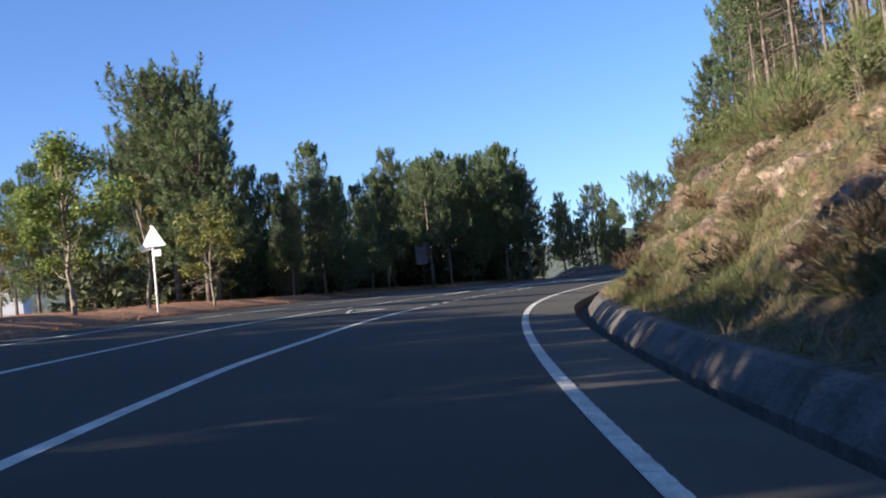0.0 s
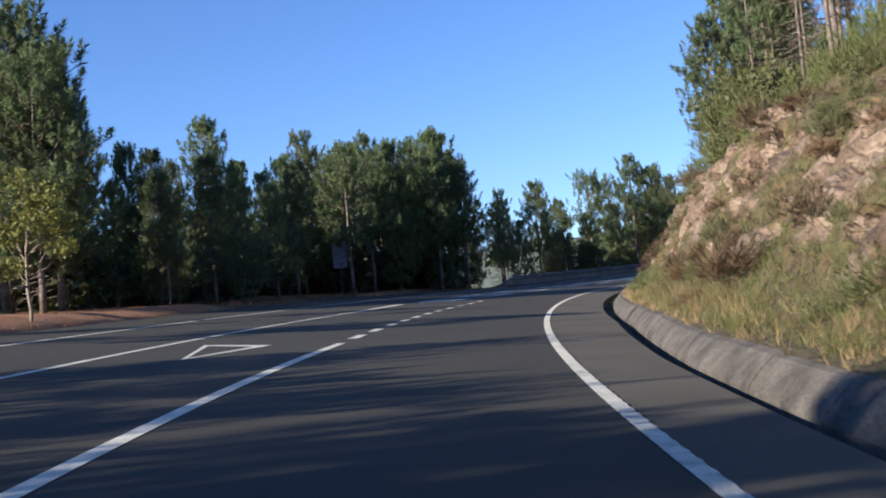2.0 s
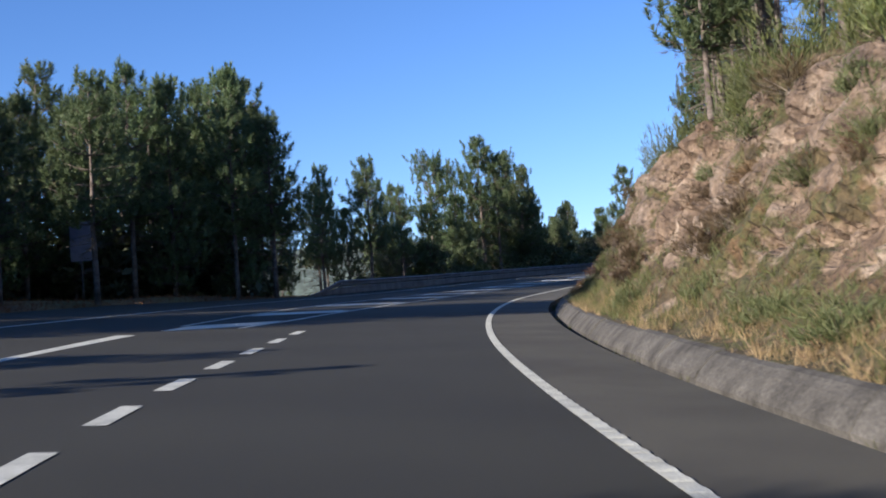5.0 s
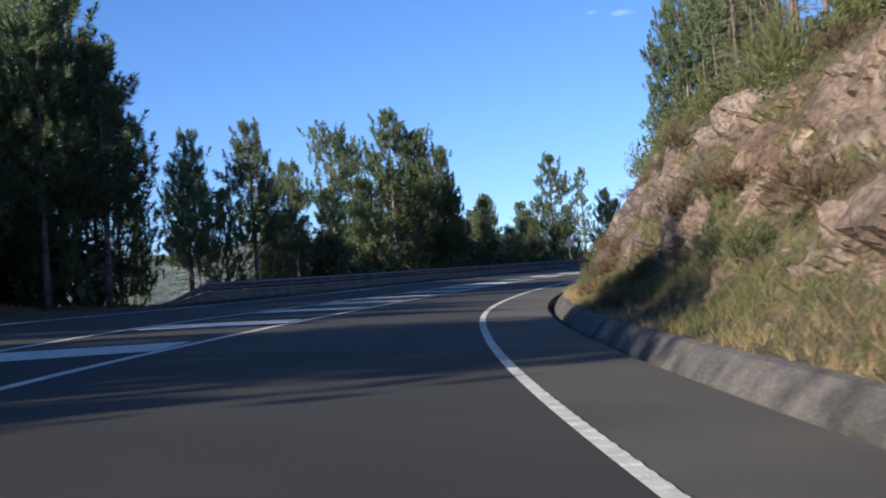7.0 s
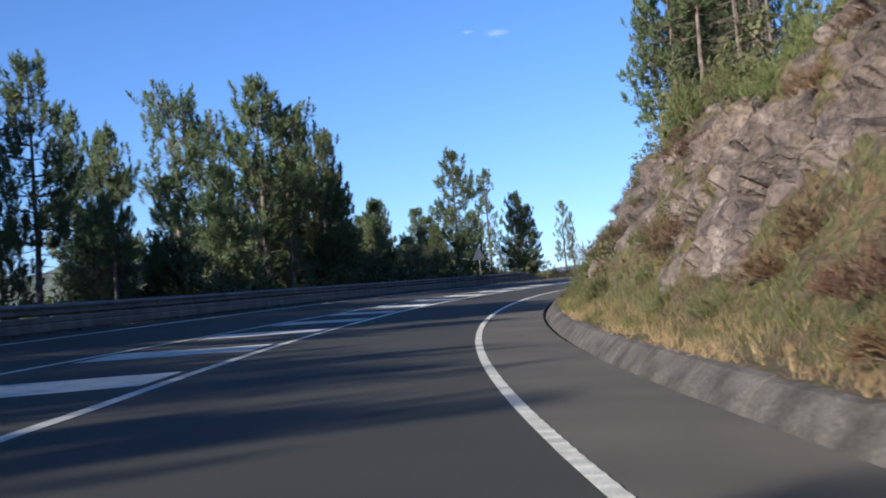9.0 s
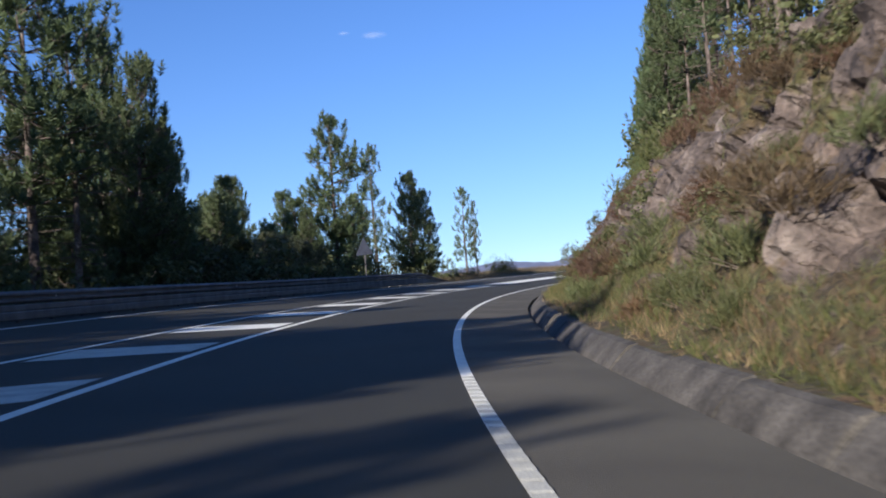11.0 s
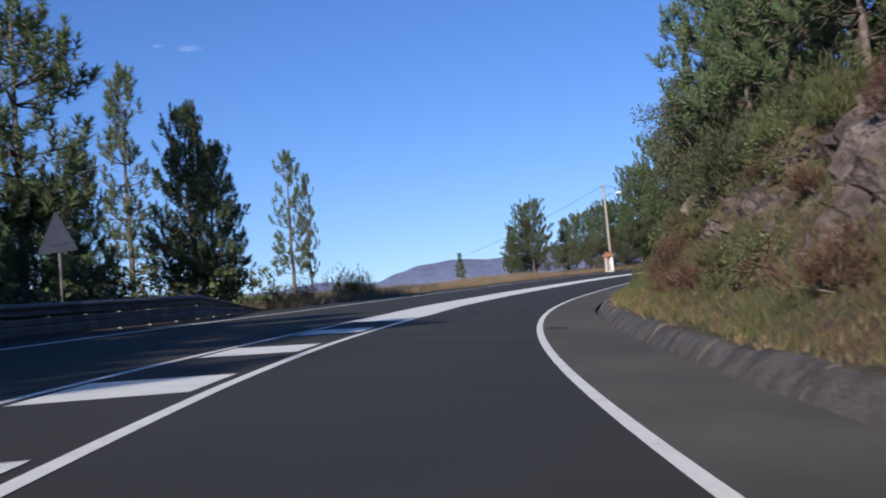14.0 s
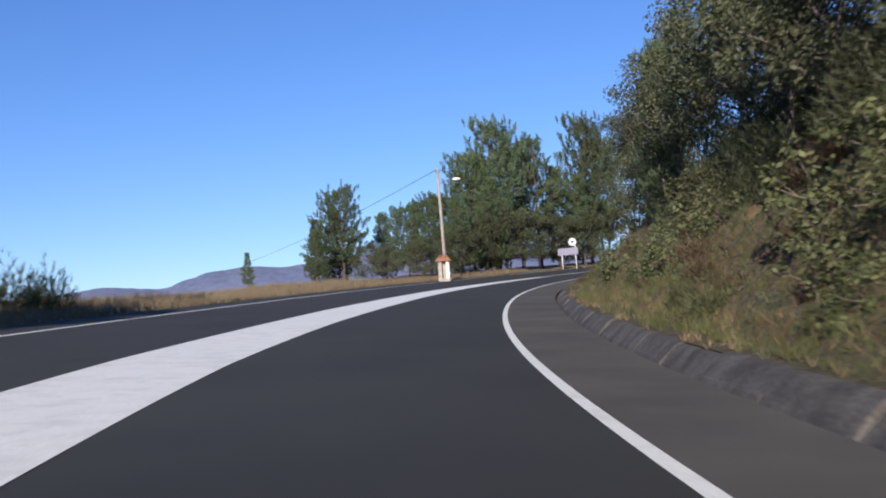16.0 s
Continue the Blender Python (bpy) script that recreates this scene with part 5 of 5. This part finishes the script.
for s, u, z in [(52.1, 6.1, 1.3), (53.2, 6.6, 1.4), (51.2, 6.5, 1.3), (52.4, 7.0, 1.5), (54.2, 6.3, 1.2), (56.5, 6.4, 1.1), (62, 6.4, 1.2), (79, 6.2, 1.1), (44, 6.6, 0.7), (37, 6.6, 0.6)]:
    plant(BROOMS[0], stand(s, u, bank_height(s, u) - 0.2, s, z), "broom on the crest")


for s, u, z in [(52.0, 6.6, 1.6), (53.4, 7.0, 1.7), (54.8, 6.8, 1.3), (50.6, 6.9, 1.3), (121, 6.4, 1.2), (112, 6.6, 1.3), (101, 6.5, 1.1), (133, 6.3, 1.3), (146, 6.2, 1.4)]:
    plant(SHRUBS[int(s) % 2], stand(s, u, bank_height(s, u) - 0.2, s, z), "scrub on the crest")


def verge_grass():
    rng = np.random.default_rng(81)
    n = 9000
    s = rng.uniform(-5, 110, n)
    e = np.interp(s, [q[0] for q in LEFT_EDGE], [q[1] for q in LEFT_EDGE])
    u = e - 0.1 - 4.5 * rng.random(n) ** 1.5
    p = spot(s, u, left_ground(s, u) - 0.04)
    ax = unit(np.array([[0, 0, 1.0]]) + rng.normal(0, 0.3, p.shape))
    thing("verge_grass", "short rusty dry grass on the verge", "grass", kind="stuff", data=soup("verge_grass", blades(p, ax, 6, 0.16, 0.012, 0.8, rng), M_RUST))
    n = 9000
    s = rng.uniform(183, 285, n)
    u = -12.1 - 11 * rng.random(n) ** 1.4
    p = spot(s, u, left_ground(s, u) - 0.04)
    ax = unit(np.array([[0, 0, 1.0]]) + rng.normal(0, 0.25, p.shape))
    thing("meadow_grass", "tall straw-coloured dry grass on the roadside", "grass", kind="stuff", data=soup("meadow_grass", blades(p, ax, 8, 0.42, 0.014, 0.5, rng), M_MEADOW))
    n = 5000
    s = rng.uniform(104, 190, n)
    u = -12.4 - 4 * rng.random(n)
    p = spot(s, u, left_ground(s, u) - 0.04)
    ax = unit(np.array([[0, 0, 1.0]]) + rng.normal(0, 0.25, p.shape))
    thing("embankment_grass", "rough green grass behind the guard rail", "grass", kind="stuff", data=soup("embankment_grass", blades(p, ax, 8, 0.4, 0.014, 0.5, rng), M_GRASS))
    # weeds that grow in the gutter
    p = spot(rng.uniform(5, 180, 60), 1.74, -0.28)
    base = np.repeat(p, 5, 0) + rng.normal(0, 0.07, (300, 3)) * np.array([1, 1, 0])
    ax = unit(np.array([[0, 0, 1.0]]) + rng.normal(0, 0.35, base.shape))
    thing("gutter_weeds", "small green weeds growing in the gutter", "weeds", kind="stuff", data=soup("gutter_weeds", blades(base, ax, 8, 0.24, 0.016, 0.7, rng), M_GRASS))


verge_grass()

# ---- the guard rail ----
RAIL_S0, RAIL_S1 = 95.0, 186.0
RAIL_U = [(95, -11.7), (99, -11.35), (150, -11.2), (176, -11.2), (186, -12.3)]


def rail_drop(s):
    return min(1.0, max(0.12, (s - RAIL_S0) / 4.0), max(0.12, (RAIL_S1 - s) / 9.0))


def build_rail():
    root = thing("guard_rail", "galvanised steel guard rail with a lower protective panel", "guard rail")
    wave = [(0.0, 0.48), (0.02, 0.5), (0.075, 0.535), (0.075, 0.585), (0.01, 0.62), (0.01, 0.66), (0.075, 0.695), (0.075, 0.745), (0.02, 0.78), (0.0, 0.80)]
    lower = [(0.03, 0.06), (0.05, 0.09), (0.05, 0.26), (0.035, 0.29), (0.05, 0.32), (0.05, 0.43), (0.03, 0.46)]
    s = RAIL_S0
    while s < RAIL_S1 - 0.5:
        e = min(s + 4.0, RAIL_S1)
        for name, prof in (("beam", wave), ("lower_panel", lower)):
            st = np.linspace(s, e, 5)
            v, k = [], len(prof)
            for q in st:
                f = rail_drop(q)
                for side in (0, 1):
                    for du, hh in (prof if side == 0 else prof[::-1]):
                        v.append(spot(q, lerp(q, RAIL_U) + du - 0.012 * side, (hh - 0.25) * f + 0.25 * f))
            n = 2 * k
            fc = [(i * n + j, i * n + (j + 1) % n, (i + 1) * n + (j + 1) % n, (i + 1) * n + j) for i in range(4) for j in range(n)]
            fc += [tuple(range(n - 1, -1, -1)), tuple(range(4 * n, 5 * n))]
            part(name, mesh(name, v, fc, M_STEEL), root)
        s += 4.0
    post = box_mesh("post", (0.1, 0.06, 1.0), M_STEEL, 0.008, (0, 0, 0.22))
    s = RAIL_S0 + 2
    while s < RAIL_S1 - 1.5:
        f = rail_drop(s)
        p = spot(s, lerp(s, RAIL_U) - 0.12, -0.03 - 0.7 * (1 - f))
        part("post", post, root, at=Matrix.Translation(Vector(p)) @ pose(0, 0, 0, 0, 0, heading(s)))
        s += 2.0
    refl = box_mesh("reflector", (0.025, 0.05, 0.04), M_WHITE, 0.004)
    for s in np.arange(RAIL_S0 + 4, RAIL_S1, 16):
        part("reflector", refl, root, at=Matrix.Translation(Vector(spot(s, lerp(s, RAIL_U) + 0.05, 0.64))) @ pose(0, 0, 0, 0, 0, heading(s)))


build_rail()


# ---- road signs ----
def pole_mesh(name, height, radius, mat, sides=12):
    v, f = tube_arrays([(0, 0, -0.3), (0, 0, height * 0.5), (0, 0, height)], [radius] * 3, sides)
    return mesh(name, v, f, mat, True)


def plate(name, outline, thick, mat, bevel=0.006):
    """A flat sign plate, outline in x and z, its face towards -y."""
    bm = bmesh.new()
    vs = [bm.verts.new((x, -thick / 2, z)) for x, z in outline]
    face = bm.faces.new(vs)
    ex = bmesh.ops.extrude_face_region(bm, geom=[face])
    bmesh.ops.translate(bm, vec=(0, thick, 0), verts=[g for g in ex["geom"] if isinstance(g, bmesh.types.BMVert)])
    bmesh.ops.recalc_face_normals(bm, faces=bm.faces)
    return from_bmesh(name, bm, mat)


def rounded(points, r, n=5):
    out = []
    for i, p in enumerate(points):
        a0, b0 = np.array(points[i - 1], float), np.array(points[(i + 1) % len(points)], float)
        p = np.array(p, float)
        d0, d1 = (a0 - p) / np.linalg.norm(a0 - p), (b0 - p) / np.linalg.norm(b0 - p)
        for t in np.linspace(0, 1, n):
            out.append(tuple(p + d0 * r * (1 - t) ** 2 + d1 * r * t ** 2))
    return out


def triangle(side, z, r=0.06):
    h = side * 0.866
    return rounded([(-side / 2, z - h / 3), (side / 2, z - h / 3), (0, z + 2 * h / 3)], r)


def build_signs():
    # triangular sign on a white post by the verge, with a small plate under it and a second sign set across
    root = thing("road_sign", "white triangular road sign on a white post", "road sign", at=Matrix.Translation(Vector(spot(39.6, -14.1, 0.15))) @ pose(0, 0, 0, 0, 0, heading(39) + 8))
    part("post", pole_mesh("post", 3.15, 0.045, M_WHITE), root)
    tri = part("sign_plate", plate("sign_plate", triangle(0.92, 2.64, 0.05), 0.025, M_WHITE), root, at=pose(0.05, -0.07, 0))
    part("rib", box_mesh("rib", (0.5, 0.03, 0.04), M_WHITE, 0.005, (0, 0.03, 2.5)), tri)
    part("lower_plate", plate("lower_plate", rounded([(-0.12, 2.02), (0.16, 2.02), (0.16, 2.26), (-0.12, 2.26)], 0.03), 0.02, M_WHITE), root, at=pose(0.14, -0.07, 0))
    part("arrow_plate", plate("arrow_plate", rounded([(-0.5, 2.38), (-0.3, 2.2), (0.42, 2.42), (0.34, 2.75)], 0.04), 0.025, M_WHITE), root, at=pose(-0.1, 0.07, 0.0, 0, 0, 35))
    # panel seen from behind under the trees
    root = thing("sign_panel", "tall grey-blue rectangular sign panel under the pines", "road sign", at=Matrix.Translation(Vector(spot(87.5, -19.6, 0.1))) @ pose(0, 0, 0, 0, 0, heading(80) + 5))
    part("sign_plate", plate("sign_plate", rounded([(-0.48, 1.85), (0.48, 1.85), (0.48, 3.6), (-0.48, 3.6)], 0.06), 0.03, M_SIGNBACK), root, at=pose(0, -0.06, 0))
    part("post", pole_mesh("post", 3.3, 0.045, M_STEEL), root)
    part("clamp", box_mesh("clamp", (0.7, 0.04, 0.05), M_STEEL, 0.006, (0, -0.03, 2.2)), root)
    part("clamp", box_mesh("clamp", (0.7, 0.04, 0.05), M_STEEL, 0.006, (0, -0.03, 3.2)), root)
    # triangular sign seen from behind, past the guard rail
    root = thing("road_sign", "triangular sign, its plain grey back coloured as in shade", "road sign", at=Matrix.Translation(Vector(spot(170.2, -12.5, -0.4))) @ pose(0, 0, 0, 0, 0, heading(165) - 14))
    part("post", pole_mesh("post", 3.3, 0.04, M_STEEL), root)
    part("sign_plate", plate("sign_plate", triangle(1.3, 2.85, 0.08), 0.03, M_SIGNSHADED), root, at=pose(0, -0.06, 0))
    part("clamp", box_mesh("clamp", (0.6, 0.04, 0.05), M_SIGNSHADED, 0.006, (0, -0.08, 2.7)), root)
    # round speed sign over a rectangular plate
    at = Matrix.Translation(Vector(spot(291.5, -10.6, 0.0))) @ pose(0, 0, 0, 0, 0, heading(285) + 4)
    root = thing("road_sign", "round sign above a plain rectangular plate on two posts", "road sign", at=at)
    part("post", pole_mesh("post", 3.1, 0.045, M_WHITE), root, at=pose(0.8, 0, 0))
    part("post", pole_mesh("post", 2.2, 0.045, M_WHITE), root, at=pose(-0.7, 0, 0))
    part("lower_plate", plate("lower_plate", rounded([(-1.1, 1.5), (1.1, 1.5), (1.1, 2.25), (-1.1, 2.25)], 0.06), 0.03, M_SIGNBACK), root, at=pose(0, -0.06, 0))
    disc = part("sign_plate", plate("sign_plate", [(0.46 * math.cos(q), 2.85 + 0.46 * math.sin(q)) for q in np.linspace(0, 6.2832, 28, endpoint=False)], 0.03, M_WHITE), root, at=pose(0.55, -0.06, 0))
    ring = [(math.cos(q), math.sin(q)) for q in np.linspace(0, 6.2832, 28, endpoint=False)]
    v = [(0.46 * x, -0.02, 2.85 + 0.46 * z) for x, z in ring] + [(0.37 * x, -0.02, 2.85 + 0.37 * z) for x, z in ring]
    part("rim", mesh("rim", v, [(i, (i + 1) % 28, 28 + (i + 1) % 28, 28 + i) for i in range(28)], M_SIGNBACK), disc)
    part("numeral_bar", box_mesh("numeral_bar", (0.32, 0.01, 0.22), M_BLACK, 0.0, (0, -0.022, 2.85)), disc)


build_signs()


# ---- wayside shrine, pole and wires ----
def build_wayside():
    at = Matrix.Translation(Vector(spot(257.0, -10.9, 0.0))) @ pose(0, 0, 0, 0, 0, heading(250) + 10) @ Matrix.Scale(0.85, 4)
    root = thing("wayside_shrine", "small pale stone wayside shrine with a clay-tile roof", "shrine", at=at)
    part("base", box_mesh("base", (1.1, 0.9, 0.5), M_STONE, 0.03, (0, 0, -0.05)), root)
    part("pillar", box_mesh("pillar", (0.34, 0.7, 1.6), M_STONE, 0.02, (-0.33, 0, 1.0)), root)
    part("pillar", box_mesh("pillar", (0.3, 0.7, 1.6), M_PLASTER, 0.02, (0.36, 0, 1.0)), root, "pale plastered pillar")
    part("back_wall", box_mesh("back_wall", (0.5, 0.2, 1.5), M_STONE, 0.01, (0.02, 0.2, 1.0)), root)
    bm = bmesh.new()
    vs = [bm.verts.new(p) for p in ((-0.75, -0.6, 1.78), (0.75, -0.6, 1.78), (0.75, 0.6, 1.78), (-0.75, 0.6, 1.78), (-0.3, 0, 2.35), (0.3, 0, 2.35))]
    for q in ((0, 1, 5, 4), (1, 2, 5), (2, 3, 4, 5), (3, 0, 4), (3, 2, 1, 0)):
        bm.faces.new([vs[i] for i in q])
    roof = part("roof", from_bmesh("roof", bm, M_TILE), root)
    for k in range(7):
        x = -0.6 + 0.2 * k
        xt = max(-0.3, min(0.3, x))
        v, f = tube_arrays([(x, -0.62, 1.80), (xt, -0.02, 2.38)], [0.06, 0.05], 6)
        part("roof_tile", mesh("roof_tile", v, f, M_TILE, True), roof)
    # lamp pole with wires
    base = Vector(spot(259.6, -11.6, 0.0))
    root = thing("lamp_pole", "tall weathered utility pole with a street lamp", "utility pole", at=Matrix.Translation(base))
    v, f = tube_arrays([(0, 0, -0.4), (-0.05, 0.0, 4.5), (-0.12, 0.0, 9.0)], [0.15, 0.125, 0.10], 10)
    part("pole", mesh("pole", v, f, M_POLE, True), root)
    v, f = tube_arrays([(-0.1, 0, 7.7), (0.35, -0.35, 8.0), (0.85, -0.75, 8.1)], [0.03, 0.03, 0.028], 8)
    part("arm", mesh("arm", v, f, M_STEEL, True), root)
    bm = bmesh.new()
    bmesh.ops.create_uvsphere(bm, u_segments=14, v_segments=8, radius=0.5)
    bmesh.ops.scale(bm, vec=(0.72, 0.34, 0.24), verts=bm.verts)
    bmesh.ops.rotate(bm, cent=(0, 0, 0), matrix=Matrix.Rotation(radians(-42), 3, "Z"), verts=bm.verts)
    bmesh.ops.translate(bm, vec=(1.05, -0.93, 8.1), verts=bm.verts)
    part("lamp_head", from_bmesh("lamp_head", bm, M_WHITE, True), root, "white lamp head")
    part("insulator_bar", box_mesh("insulator_bar", (0.6, 0.06, 0.06), M_STEEL, 0.006, (-0.12, 0, 8.75)), root)
    top = base + Vector((-0.12, 0, 8.95))
    for k, (far, sag) in enumerate(((Vector((193, 307, 25.6)), 0.5), (Vector((190, 236, 27.5)), 0.8))):
        pts = [top.lerp(far, t) - Vector((0, 0, sag * 4 * t * (1 - t))) for t in np.linspace(0, 1, 16)]
        v, f = tube_arrays([tuple(p) for p in pts], [0.022] * 16, 5)
        thing("overhead_wire", "thin dark overhead wire from the lamp pole", "wire", data=mesh("overhead_wire", v, f, M_CABLE))


build_wayside()


def build_house():
    """A pale building beyond the verge, half hidden by the young trees."""
    at = Matrix.Translation(Vector((-46, 108, 7.6))) @ pose(0, 0, 0, 0, 0, 15)
    root = thing("farm_building", "pale grey plastered building behind the verge trees", "building", at=at)
    part("wall", box_mesh("wall", (13, 8, 5.4), M_PLASTER, 0.03, (0, 0, 2.0)), root)
    bm = bmesh.new()
    vs = [bm.verts.new(p) for p in ((-6.9, -4.4, 4.68), (6.9, -4.4, 4.68), (6.9, 4.4, 4.68), (-6.9, 4.4, 4.68), (-6.9, 0, 6.3), (6.9, 0, 6.3))]
    for q in ((0, 1, 5, 4), (1, 2, 5), (2, 3, 4, 5), (3, 0, 4), (3, 2, 1, 0)):
        bm.faces.new([vs[i] for i in q])
    part("roof", from_bmesh("roof", bm, M_SIGNBACK), root)


build_house()


# ---- sloped concrete slabs of the gutter, each a piece of its own ----
def build_slabs():
    root = thing("gutter_kerb", "sloping grey concrete slabs lining the gutter", "kerb", kind="structure")
    rng = np.random.default_rng(5)
    s, step = -10.0, 2.2
    while s < 290:
        e = s + step - 0.035
        lift = rng.normal(0, 0.012)
        lean = rng.normal(0, 0.014)
        prof = [(0.19, -0.36), (0.20, -0.08), (0.25, 0.00), (0.37, 0.13), (0.46, 0.21), (0.56, 0.235), (0.60, 0.1)]
        st = np.linspace(s, e, 4)
        v = []
        for q in st:
            o = lerp(q, SHOULDER) + lerp(q, GAP)
            v += [spot(q, o + du + lean * (hh > 0), hh + lift) for du, hh in prof]
        k = len(prof)
        f = [(i * k + j, (i + 1) * k + j, (i + 1) * k + j + 1, i * k + j + 1) for i in range(3) for j in range(k - 1)]
        f += [tuple(range(k)), tuple(range(4 * k - 1, 3 * k - 1, -1))]
        part("slab", mesh("slab", v, f, M_CONCRETE), root)
        s += step


build_slabs()
